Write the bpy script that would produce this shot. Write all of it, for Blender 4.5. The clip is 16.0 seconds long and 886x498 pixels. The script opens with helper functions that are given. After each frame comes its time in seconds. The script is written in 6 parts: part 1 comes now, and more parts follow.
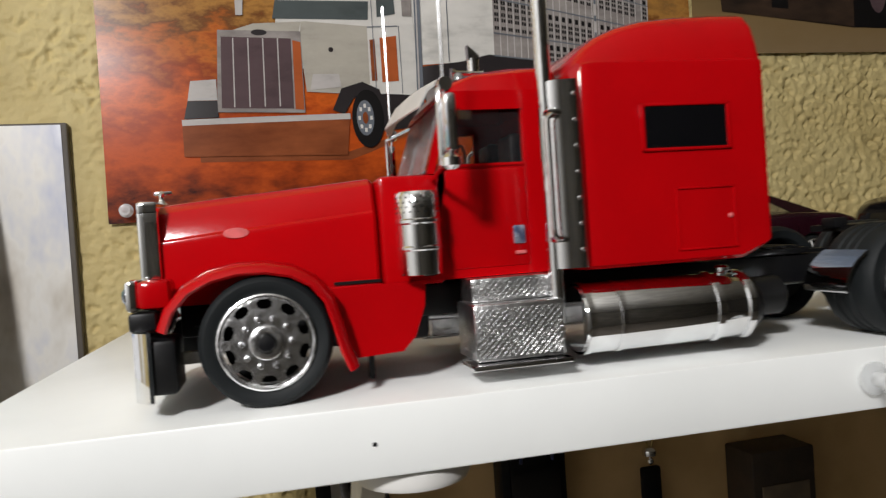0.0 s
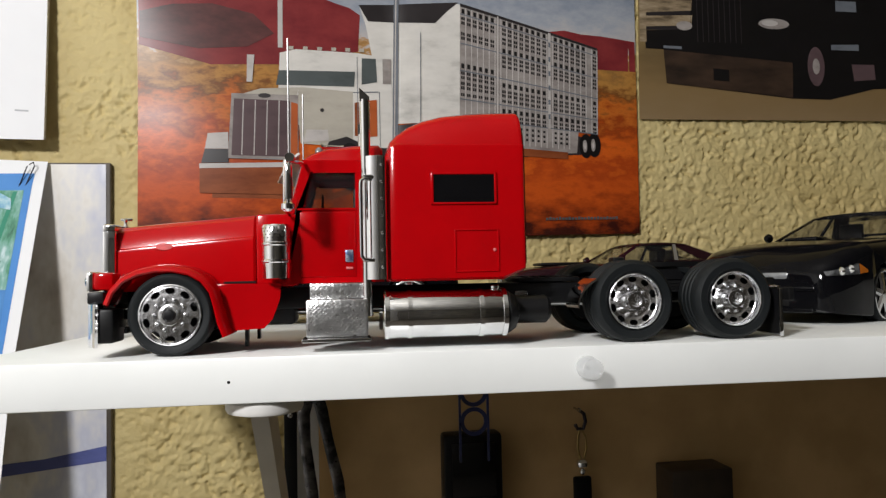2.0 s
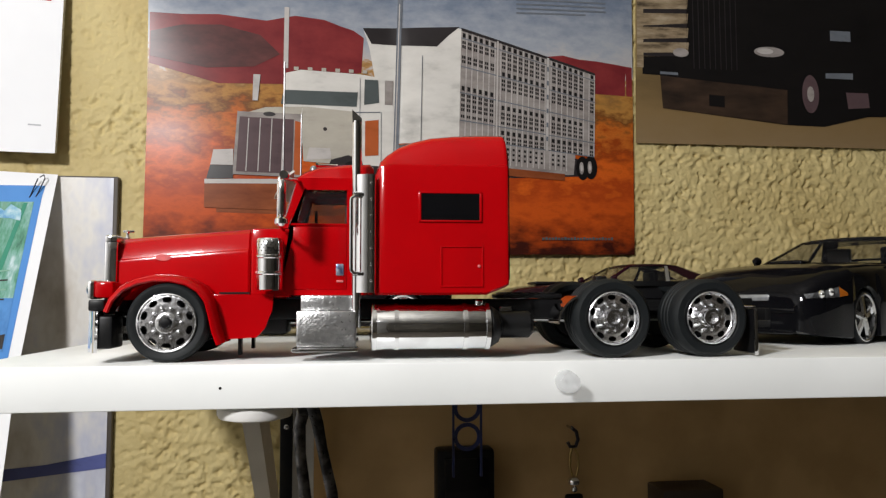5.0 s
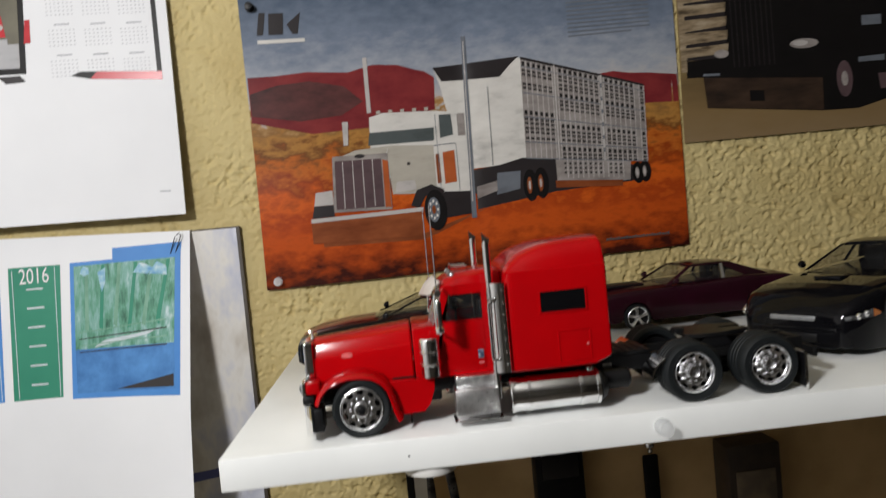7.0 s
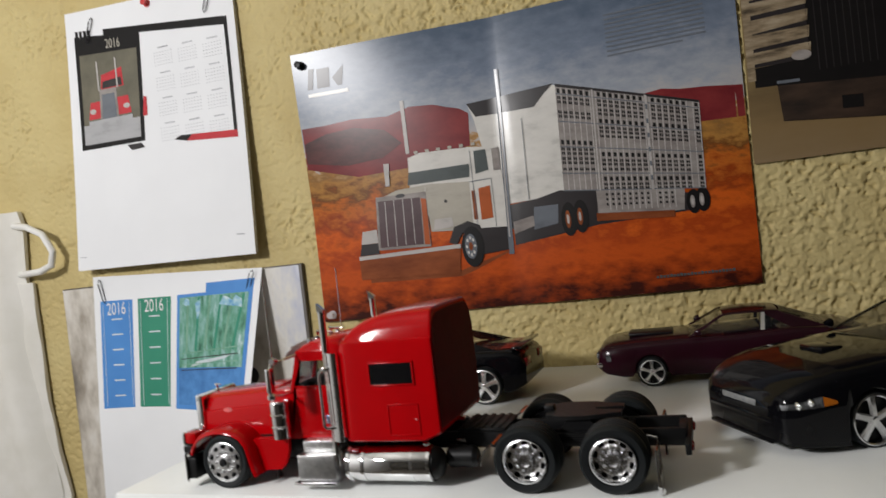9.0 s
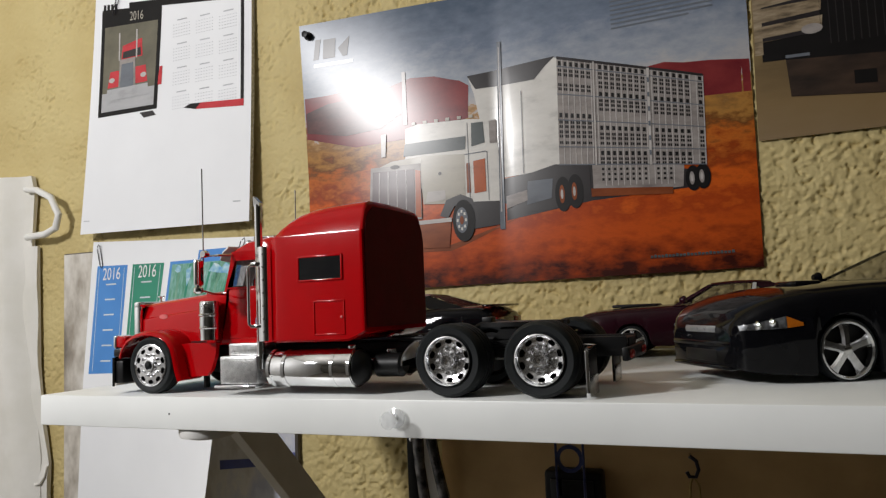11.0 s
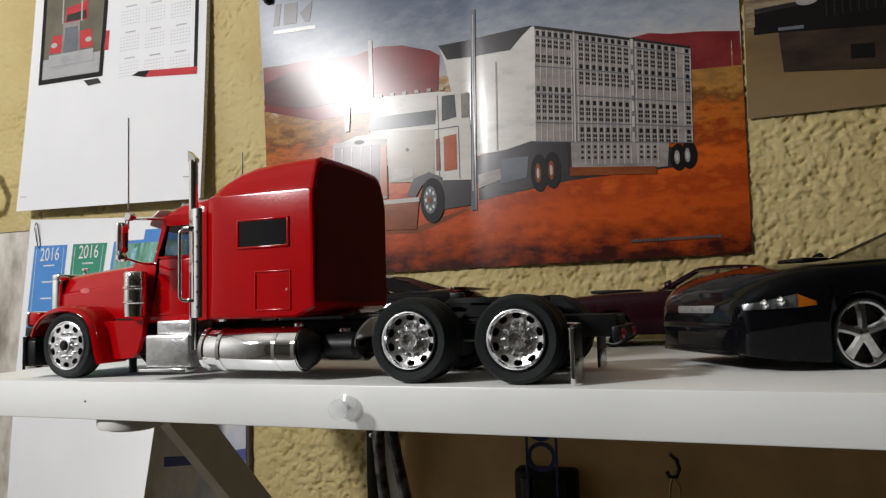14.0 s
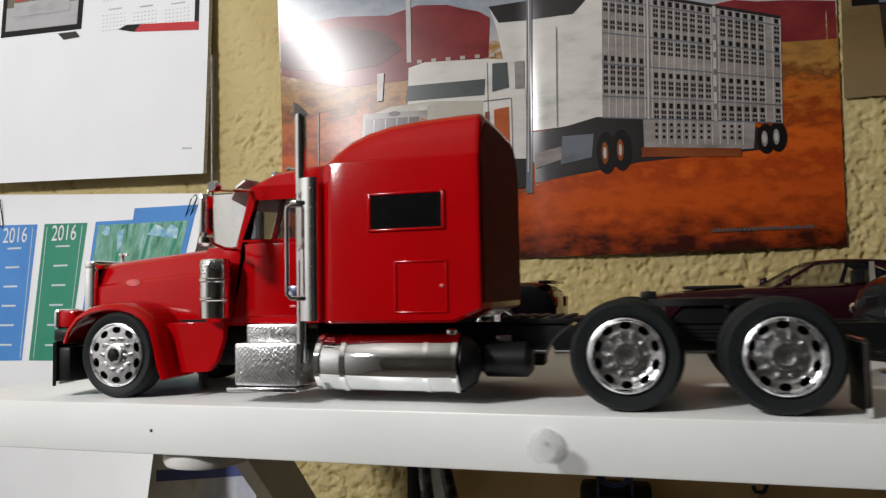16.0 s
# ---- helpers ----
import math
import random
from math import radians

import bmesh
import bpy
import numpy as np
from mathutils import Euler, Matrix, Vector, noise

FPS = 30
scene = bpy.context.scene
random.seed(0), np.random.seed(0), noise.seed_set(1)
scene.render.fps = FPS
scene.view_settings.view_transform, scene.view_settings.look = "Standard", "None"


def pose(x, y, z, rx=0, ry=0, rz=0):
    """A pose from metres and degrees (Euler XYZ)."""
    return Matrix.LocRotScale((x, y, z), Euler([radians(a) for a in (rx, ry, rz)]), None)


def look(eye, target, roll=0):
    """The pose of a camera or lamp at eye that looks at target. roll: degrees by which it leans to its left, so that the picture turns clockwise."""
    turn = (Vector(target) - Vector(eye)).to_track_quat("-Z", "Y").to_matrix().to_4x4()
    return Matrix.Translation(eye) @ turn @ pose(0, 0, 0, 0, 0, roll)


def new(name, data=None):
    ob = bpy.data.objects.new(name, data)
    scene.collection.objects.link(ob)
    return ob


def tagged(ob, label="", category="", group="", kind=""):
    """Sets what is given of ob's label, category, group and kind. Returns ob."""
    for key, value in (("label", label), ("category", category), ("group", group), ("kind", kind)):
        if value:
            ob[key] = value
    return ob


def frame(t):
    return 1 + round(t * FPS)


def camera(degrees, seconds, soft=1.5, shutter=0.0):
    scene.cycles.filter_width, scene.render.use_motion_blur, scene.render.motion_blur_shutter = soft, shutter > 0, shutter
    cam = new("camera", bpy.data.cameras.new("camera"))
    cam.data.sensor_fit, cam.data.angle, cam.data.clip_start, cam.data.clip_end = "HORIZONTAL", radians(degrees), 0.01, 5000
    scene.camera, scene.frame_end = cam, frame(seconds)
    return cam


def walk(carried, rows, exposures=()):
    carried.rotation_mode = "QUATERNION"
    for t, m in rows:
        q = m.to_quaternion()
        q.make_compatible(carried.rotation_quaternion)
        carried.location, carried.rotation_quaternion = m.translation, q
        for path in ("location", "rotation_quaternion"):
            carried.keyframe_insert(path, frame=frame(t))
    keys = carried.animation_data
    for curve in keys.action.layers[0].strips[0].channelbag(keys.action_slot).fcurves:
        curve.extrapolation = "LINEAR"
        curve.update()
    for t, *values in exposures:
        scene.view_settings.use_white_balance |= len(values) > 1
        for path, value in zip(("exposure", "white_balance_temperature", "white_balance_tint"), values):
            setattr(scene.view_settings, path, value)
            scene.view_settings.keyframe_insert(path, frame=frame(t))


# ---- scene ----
cam = camera(62.8, 16.0, 1.3, 0.5)
PATH = [
    (0, (0.108, -0.508, 1.348), (0.543, 1.443, 1.313), -3.9),
    (0.5, (0.132, -0.536, 1.348), (0.497, 1.43, 1.332), -3.1),
    (1, (0.15, -0.569, 1.341), (0.456, 1.407, 1.373), -2.2),
    (1.5, (0.172, -0.602, 1.336), (0.483, 1.374, 1.378), -1.7),
    (2, (0.175, -0.622, 1.337), (0.424, 1.36, 1.417), -1.2),
    (2.5, (0.175, -0.631, 1.333), (0.406, 1.354, 1.418), -0.6),
    (3, (0.175, -0.639, 1.337), (0.39, 1.345, 1.467), 0.2),
    (3.2, (0.178, -0.643, 1.335), (0.405, 1.338, 1.484), 0.4),
    (5.5, (0.186, -0.635, 1.335), (0.403, 1.35, 1.45), -0.4),
    (6, (0.204, -0.641, 1.34), (0.35, 1.352, 1.427), -1.7),
    (6.5, (0.2, -0.685, 1.366), (0.2, 1.313, 1.448), -2.6),
    (7, (0.131, -0.727, 1.429), (0.259, 1.267, 1.335), -5.4),
    (7.5, (0.162, -0.738, 1.489), (0.125, 1.259, 1.381), -11.6),
    (8, (0.313, -0.719, 1.505), (-0.044, 1.241, 1.331), -11.9),
    (8.5, (0.392, -0.713, 1.482), (-0.228, 1.186, 1.406), -9.9),
    (9, (0.395, -0.689, 1.446), (-0.29, 1.19, 1.417), -6.6),
    (9.2, (0.399, -0.683, 1.43), (-0.25, 1.209, 1.409), -5.7),
    (11.3, (0.434, -0.641, 1.346), (-0.368, 1.183, 1.519), -2.2),
    (11.5, (0.433, -0.639, 1.344), (-0.348, 1.194, 1.514), -2.1),
    (12, (0.435, -0.638, 1.343), (-0.348, 1.195, 1.518), -1.8),
    (12.5, (0.438, -0.629, 1.344), (-0.312, 1.216, 1.528), -2.0),
    (13, (0.438, -0.619, 1.34), (-0.304, 1.229, 1.525), -1.8),
    (13.5, (0.43, -0.611, 1.341), (-0.309, 1.24, 1.504), -1.9),
    (14, (0.415, -0.598, 1.339), (-0.301, 1.263, 1.497), -1.6),
    (14.5, (0.397, -0.58, 1.341), (-0.294, 1.291, 1.482), -2.0),
    (15, (0.372, -0.569, 1.343), (-0.314, 1.305, 1.479), -1.9),
    (15.5, (0.342, -0.566, 1.344), (-0.297, 1.325, 1.469), -1.4),
    (16, (0.302, -0.558, 1.346), (-0.244, 1.362, 1.467), -1.1),
]
walk(cam, [(t, look(eye, target, roll)) for t, eye, target, roll in PATH],
     [(0, -0.2), (1.5, -0.12), (3, -0.02), (5.5, 0.0), (6.5, -0.22), (9, -0.40), (11.5, -0.42), (16, -0.38)])


# ---- light ----
world = bpy.data.worlds.new("world")
scene.world = world
world.use_nodes = True
world.node_tree.nodes["Background"].inputs[0].default_value = (0.9, 0.92, 1.0, 1)
world.node_tree.nodes["Background"].inputs[1].default_value = 0.006


# the lamp of the room, before the shelf and to the left of it
bulb = bpy.data.lights.new("room_lamp", "POINT")
bulb.shadow_soft_size, bulb.energy, bulb.color = 0.06, 38.5, (0.99, 0.975, 0.975)
new("room_lamp", bulb).location = (-0.29, -1.0, 1.79)


# ---- materials ----
def material(name, colour, rough=0.5, metal=0.0, second=None, scale=30.0, mix=(0.4, 0.62), bump=0.0, bump_scale=400.0,
             coat=0.0, wear=0.08, transmission=0.0, alpha=1.0, detail=5.0, shine=0.5):
    """A surface with two scales of variation: patches of a second colour, fine change of gloss, fine relief."""
    m = bpy.data.materials.new(name)
    m.use_nodes = True
    n, ln = m.node_tree.nodes, m.node_tree.links
    b = n["Principled BSDF"]
    b.inputs["Metallic"].default_value = metal
    b.inputs["Specular IOR Level"].default_value = shine
    b.inputs["Coat Weight"].default_value = coat
    b.inputs["Coat Roughness"].default_value = 0.06
    b.inputs["Transmission Weight"].default_value = transmission
    b.inputs["Alpha"].default_value = alpha
    co = n.new("ShaderNodeTexCoord")
    second = second or tuple(c * 0.8 for c in colour)
    big = n.new("ShaderNodeTexNoise")
    big.inputs["Scale"].default_value, big.inputs["Detail"].default_value = scale, detail
    ln.new(co.outputs["Object"], big.inputs["Vector"])
    ramp = n.new("ShaderNodeValToRGB")
    ramp.color_ramp.elements[0].position, ramp.color_ramp.elements[1].position = mix
    ramp.color_ramp.elements[0].color, ramp.color_ramp.elements[1].color = (*second, 1), (*colour, 1)
    ln.new(big.outputs["Fac"], ramp.inputs["Fac"])
    ln.new(ramp.outputs["Color"], b.inputs["Base Color"])
    fine = n.new("ShaderNodeTexNoise")
    fine.inputs["Scale"].default_value, fine.inputs["Detail"].default_value = bump_scale, 4.0
    ln.new(co.outputs["Object"], fine.inputs["Vector"])
    span = n.new("ShaderNodeMapRange")
    span.inputs["To Min"].default_value, span.inputs["To Max"].default_value = max(0.0, rough - wear), min(1.0, rough + wear)
    ln.new(fine.outputs["Fac"], span.inputs["Value"])
    ln.new(span.outputs["Result"], b.inputs["Roughness"])
    if bump:
        bn = n.new("ShaderNodeBump")
        bn.inputs["Strength"].default_value, bn.inputs["Distance"].default_value = 0.6, bump
        ln.new(fine.outputs["Fac"], bn.inputs["Height"])
        ln.new(bn.outputs["Normal"], b.inputs["Normal"])
    return m


def print_material(name, stops, scale=(6, 6, 18), rough=0.23, detail=7.0, coat=0.05, shine=0.32):
    """Printed glossy paper: a stretched noise through several inks."""
    m = bpy.data.materials.new(name)
    m.use_nodes = True
    n, ln = m.node_tree.nodes, m.node_tree.links
    b = n["Principled BSDF"]
    b.inputs["Roughness"].default_value, b.inputs["Coat Weight"].default_value, b.inputs["Coat Roughness"].default_value = rough, coat, 0.27
    b.inputs["Specular IOR Level"].default_value = shine
    co, mp, no = n.new("ShaderNodeTexCoord"), n.new("ShaderNodeMapping"), n.new("ShaderNodeTexNoise")
    mp.inputs["Scale"].default_value = scale
    no.inputs["Scale"].default_value, no.inputs["Detail"].default_value, no.inputs["Roughness"].default_value = 1.0, detail, 0.62
    ramp = n.new("ShaderNodeValToRGB")
    els = ramp.color_ramp.elements
    while len(els) < len(stops):
        els.new(0.5)
    for e, (p, c) in zip(els, stops):
        e.position, e.color = p, (*c, 1)
    ln.new(co.outputs["Object"], mp.inputs["Vector"])
    ln.new(mp.outputs["Vector"], no.inputs["Vector"])
    ln.new(no.outputs["Fac"], ramp.inputs["Fac"])
    ln.new(ramp.outputs["Color"], b.inputs["Base Color"])
    return m


def flat_ink(name, c, rough=0.23, coat=0.05, shine=0.32):
    return print_material(name, [(0.28, tuple(v * 0.66 for v in c)), (0.46, tuple(v * 0.92 for v in c)), (0.72, tuple(v * 1.06 for v in c))], (26, 26, 60), rough, coat=coat, shine=shine)


PLASTER = material("yellow_plaster", (0.58, 0.475, 0.225), 0.62, second=(0.52, 0.41, 0.18), scale=9, bump=0.0013, bump_scale=210, shine=0.3)
SHELF = material("white_laminate", (0.80, 0.815, 0.80), 0.38, second=(0.75, 0.765, 0.75), scale=14, bump=0.00008, bump_scale=120)
SHELF_EDGE = material("white_edge_band", (0.8, 0.81, 0.8), 0.45, second=(0.74, 0.75, 0.73), scale=20)
CEILING = material("ceiling_paint", (0.5, 0.49, 0.46), 0.8, scale=6)
FLOOR = material("grey_floor", (0.24, 0.215, 0.185), 0.6, second=(0.17, 0.15, 0.13), scale=12)
WHITE_WALL = material("white_wall_paint", (0.72, 0.72, 0.71), 0.7, second=(0.66, 0.66, 0.65), scale=5)
# near-black grey for unseen walls, to cut bounce light and keep chrome reflections dark
ROOM = material("dim_room_paint", (0.13, 0.12, 0.105), 0.7, second=(0.09, 0.085, 0.075), scale=5)
# darker, duller copy of the truck's red, with the rear side's shade in it
SHADED_RED = material("matt_shaded_red", (0.115, 0.002, 0.005), 0.6, second=(0.095, 0.002, 0.004), scale=60, shine=0.1)
RED = material("red_enamel", (0.42, 0.0010, 0.003), 0.11, second=(0.385, 0.0010, 0.003), scale=40, shine=0.28, wear=0.03, bump=0.00002, bump_scale=900)
CHROME = material("chrome_plating", (0.90, 0.91, 0.92), 0.055, 1.0, second=(0.80, 0.80, 0.81), scale=90, wear=0.03)
RIM = material("bright_rim_plating", (0.93, 0.94, 0.95), 0.23, 1.0, second=(0.80, 0.80, 0.82), scale=150, wear=0.10, bump=0.0005, bump_scale=420)
STEEL = material("dull_chrome", (0.62, 0.62, 0.62), 0.22, 1.0, scale=120, wear=0.08)
TREAD_PLATE = material("diamond_tread_plate", (0.8, 0.8, 0.8), 0.3, 1.0, scale=300, bump=0.0004, bump_scale=700)
RUBBER = material("black_rubber", (0.006, 0.008, 0.009), 0.6, second=(0.010, 0.012, 0.013), scale=60, shine=0.25, bump=0.0001, bump_scale=600)
BLACK = material("black_plastic", (0.005, 0.005, 0.006), 0.42, second=(0.008, 0.008, 0.008), scale=80, shine=0.25)
WINDOW = material("black_window_film", (0.004, 0.004, 0.005), 0.12, scale=50)
BLACK_PAINT = material("black_lacquer", (0.003, 0.003, 0.004), 0.06, second=(0.005, 0.005, 0.006), scale=30, shine=0.17, wear=0.03)
PLUM_PAINT = material("dark_plum_lacquer", (0.020, 0.003, 0.008), 0.15, second=(0.016, 0.003, 0.006), scale=30, shine=0.2, wear=0.04)
RED_STRIPE = material("red_stripe_paint", (0.22, 0.008, 0.008), 0.2, shine=0.35, scale=40)
GLASS = material("clear_glass", (0.03, 0.03, 0.032), 0.05, scale=20, alpha=0.2, wear=0.02, shine=0.15)
CLEAR = material("clear_acrylic", (0.9, 0.92, 0.93), 0.05, scale=40, alpha=0.34, wear=0.02, shine=1.0, coat=0.6)
VISOR = material("bright_visor_plating", (0.74, 0.73, 0.70), 0.35, 0.35, second=(0.66, 0.65, 0.62), scale=120)
# clear glass given a pale grey base in place of a bright reflection
SCREEN = material("reflection_tinted_windscreen", (0.42, 0.42, 0.43), 0.12, scale=60, alpha=0.38, shine=0.5)
BROWN_PANEL = material("brown_hardboard", (0.60, 0.40, 0.19), 0.6, second=(0.50, 0.33, 0.15), scale=18, bump=0.0001, bump_scale=500, shine=0.3)
LENS = material("headlamp_lens", (0.55, 0.57, 0.6), 0.1, 0.8, second=(0.14, 0.145, 0.15), scale=260)
AMBER = material("amber_lens", (0.50, 0.14, 0.010), 0.15, scale=200, coat=0.5)
DARK_RIM = material("dark_chrome_rim", (0.80, 0.81, 0.82), 0.17, 1.0, second=(0.55, 0.55, 0.56), scale=150, wear=0.1)
GREY_LENS = material("smoked_grille", (0.30, 0.31, 0.32), 0.3, 0.3, scale=300)
BADGE = material("silver_blue_badge", (0.5, 0.55, 0.68), 0.25, 0.7, second=(0.12, 0.16, 0.3), scale=420)
PALE_RED = material("pale_red_badge", (0.72, 0.16, 0.16), 0.3, scale=300)
PAPER = material("white_paper", (0.83, 0.84, 0.86), 0.7, second=(0.79, 0.8, 0.82), scale=8)
PAPER_EDGE = material("stacked_page_edges", (0.7, 0.7, 0.7), 0.8, second=(0.5, 0.5, 0.5), scale=300)
WHITE_PLASTIC = material("white_plastic", (0.8, 0.79, 0.76), 0.4, second=(0.74, 0.73, 0.69), scale=25)
DARK_STEEL = material("dark_tool_steel", (0.22, 0.21, 0.21), 0.3, 0.95, second=(0.05, 0.05, 0.05), scale=90)
CLOTH = material("white_canvas", (0.74, 0.72, 0.67), 0.8, second=(0.68, 0.66, 0.60), scale=22, bump=0.0003, bump_scale=500)
WHITE_PAINT = material("white_painted_metal", (0.74, 0.72, 0.68), 0.45, second=(0.66, 0.64, 0.6), scale=30)
BLUE_PLASTIC = material("dark_blue_plastic", (0.03, 0.04, 0.13), 0.3, second=(0.02, 0.025, 0.07), scale=60)
BRASS = material("brass", (0.5, 0.36, 0.14), 0.3, 1.0, scale=200)
BROWN_CARD = material("dark_brown_card", (0.05, 0.035, 0.025), 0.5, second=(0.035, 0.025, 0.018), scale=60)
RED_CLIP = material("red_clip_plastic", (0.6, 0.03, 0.03), 0.3, scale=100)
DARK_WIRE = material("dark_wire", (0.05, 0.045, 0.06), 0.3, 0.8, scale=200)


# ---- mesh helpers ----
def box(bm, x0, x1, y0, y1, z0, z1, bevel=0.0, segments=2):
    vs = bmesh.ops.create_cube(bm, size=1.0)["verts"]
    for v in vs:
        v.co = Vector((x0 + (v.co.x + 0.5) * (x1 - x0), y0 + (v.co.y + 0.5) * (y1 - y0), z0 + (v.co.z + 0.5) * (z1 - z0)))
    if bevel:
        es = list({e for v in vs for e in v.link_edges})
        bmesh.ops.bevel(bm, geom=es, offset=bevel, segments=segments, affect="EDGES", profile=0.5)
    return bm


def loft(bm, rings, caps=True, closed=True):
    vs = [[bm.verts.new(p) for p in r] for r in rings]
    n = len(rings[0])
    for a, b in zip(vs, vs[1:]):
        for i in range(n if closed else n - 1):
            j = (i + 1) % n
            bm.faces.new((a[i], a[j], b[j], b[i]))
    if caps and closed:
        bm.faces.new(list(reversed(vs[0])))
        bm.faces.new(vs[-1])
    return bm


def prism(bm, outline, axis, a, b):
    """A plate: an outline of two coordinates, drawn out along the axis from a to b."""
    put = {"y": lambda p, d: (p[0], d, p[1]), "x": lambda p, d: (d, p[0], p[1]), "z": lambda p, d: (p[0], p[1], d)}[axis]
    return loft(bm, [[put(p, a) for p in outline], [put(p, b) for p in outline]])


def lathe(bm, centre, axis, profile, seg=32, closed=False):
    """Turn a profile of (radius, way along the axis) about an axis."""
    c = Vector(centre)
    u, v, w = {"x": ((0, 1, 0), (0, 0, 1), (1, 0, 0)), "y": ((1, 0, 0), (0, 0, 1), (0, 1, 0)), "z": ((1, 0, 0), (0, 1, 0), (0, 0, 1))}[axis]
    u, v, w = Vector(u), Vector(v), Vector(w)
    rings = []
    for r, h in profile:
        rings.append([c + w * h + (u * math.cos(2 * math.pi * i / seg) + v * math.sin(2 * math.pi * i / seg)) * max(r, 1e-5) for i in range(seg)])
    if closed:
        rings.append(rings[0])
    return loft(bm, rings, caps=not closed)


def tube(bm, points, r, seg=10):
    pts = [Vector(p) for p in points]
    rings = []
    for i, p in enumerate(pts):
        d = (pts[min(i + 1, len(pts) - 1)] - pts[max(i - 1, 0)]).normalized()
        side = d.cross(Vector((0.31, 0.9, 0.27))).normalized()
        up = d.cross(side)
        rings.append([p + (side * math.cos(2 * math.pi * k / seg) + up * math.sin(2 * math.pi * k / seg)) * r for k in range(seg)])
    return loft(bm, rings)


def part(name, bm, mat, parent=None, label="", shift=(0, 0, 0), angle=38):
    """Link a bmesh as one mesh object under its thing or part."""
    if any(shift):
        bmesh.ops.translate(bm, verts=bm.verts, vec=Vector(shift))
    bmesh.ops.recalc_face_normals(bm, faces=bm.faces)
    me = bpy.data.meshes.new(name)
    bm.to_mesh(me)
    bm.free()
    me.materials.append(mat)
    for p in me.polygons:
        p.use_smooth = True
    me.set_sharp_from_angle(angle=radians(angle))
    ob = new(name, me)
    ob.parent = parent
    if label:
        ob["label"] = label
    return ob


def thing(name, place, label, category, group="", turn=0.0):
    ob = new(name)
    ob.empty_display_size = 0.01
    ob.matrix_basis = pose(*place, 0, 0, turn)
    return tagged(ob, label, category, group)


def wall_thing(*args):
    return on_wall(thing(*args))


def BM():
    return bmesh.new()


def lerp_table(table, x):
    if x <= table[0][0]:
        return table[0][1]
    for (a, p), (b, q) in zip(table, table[1:]):
        if x <= b:
            f = (x - a) / (b - a)
            return p + (q - p) * f
    return table[-1][1]


# ---- the room ----
SHELF_TOP, SHELF_FRONT, SHELF_LEFT = 1.308, -0.332, 0.024
WALL_TURN = pose(0, 0.005, 0, 0, 0, math.degrees(math.atan(0.030)))    # the wall and the shelf's front edge are not quite parallel


def on_wall(ob):
    """Carry a thing that is built against the plane y = 0 over to the real wall."""
    ob.matrix_basis = WALL_TURN @ ob.matrix_basis
    return ob



def structure(name, bm, mat, label, category):
    return tagged(part(name, bm, mat), label, category, kind="structure")


structure("floor", box(BM(), -1.0, 4.2, -3.3, 0.25, -0.1, 0.0), FLOOR, "dark grey floor of the room", "floor")
structure("ceiling", box(BM(), -1.0, 4.2, -3.3, 0.25, 2.45, 2.55), CEILING, "plain off-white ceiling above the shelf", "ceiling")
wall = structure("wall_north", box(BM(), -0.99, 4.19, 0.003, 0.12, 0.0, 2.45), PLASTER, "pale yellow wall with knockdown plaster texture", "wall")
# unseen south and east walls are added dark so they return little light
structure("wall_south", box(BM(), -1.0, 4.2, -3.4, -3.3, 0.0, 2.45), ROOM, "plain unseen wall behind the camera, darkened to limit bounce", "wall")
# unseen west wall, added white and close to the lamp as a bright reflector
structure("wall_west", box(BM(), -1.1, -1.0, -3.3, 0.25, 0.0, 2.45), WHITE_WALL, "plain unseen white wall, set near to brighten reflections", "wall")
structure("wall_east", box(BM(), 4.2, 4.3, -3.3, 0.25, 0.0, 2.45), ROOM, "plain unseen side wall, darkened to limit bounce", "wall")


def plaster_relief():
    """Trowelled blobs with flattened tops, as real relief."""
    x0, x1, z0, z1, step = -0.70, 0.92, 1.04, 1.84, 0.0013
    nx, nz = int((x1 - x0) / step), int((z1 - z0) / step)
    co = np.zeros((nz + 1, nx + 1, 3), dtype=np.float32)
    for j in range(nz + 1):
        z = z0 + j * step
        for i in range(nx + 1):
            x = x0 + i * step
            wob = noise.noise((x * 60, 3.1, z * 60)) * 0.9
            n1 = noise.noise((x * 155 + wob, 7.7, z * 170 - wob))
            n2 = noise.noise((x * 330 + wob, 1.3, z * 300))
            rough = 0.9 * noise.noise((x * 14, 5.0, z * 14)) - 0.08 + 1.5 * min(0.5, max(-0.1, x))
            n = n1 + 0.6 * n2
            gain = min(1.0, max(0.18, 0.5 + rough))
            dip = min(1.0, max(0.0, (-0.33 - n) / 0.12))
            chip = min(1.0, max(0.0, (n - 0.36) / 0.10))
            crack = max(0.0, 1 - abs(n + 0.02) / 0.07)
            h = 1 - (0.62 * dip + 0.20 * crack) * gain + 0.26 * chip * gain + 0.07 * n1
            fine = noise.noise((x * 330, 2.0, z * 330))
            co[j, i] = (x, 0.0036 - 0.0046 * h - 0.00026 * fine, z)
    idx = np.arange((nz + 1) * (nx + 1)).reshape(nz + 1, nx + 1)
    faces = np.stack([idx[:-1, :-1], idx[:-1, 1:], idx[1:, 1:], idx[1:, :-1]], axis=-1).reshape(-1, 4)
    me = bpy.data.meshes.new("plaster")
    me.from_pydata(co.reshape(-1, 3).tolist(), [], faces.tolist())
    me.materials.append(PLASTER)
    me.polygons.foreach_set("use_smooth", [True] * len(me.polygons))
    ob = new("plaster", me)
    ob.parent = wall


plaster_relief()
on_wall(wall)

on_wall(structure("wall_panel", box(BM(), 0.142, 1.05, -0.008, 0.004, 0.80, 1.262, 0.001), BROWN_PANEL, "smooth brown hardboard panel on the wall under the shelf", "panel"))

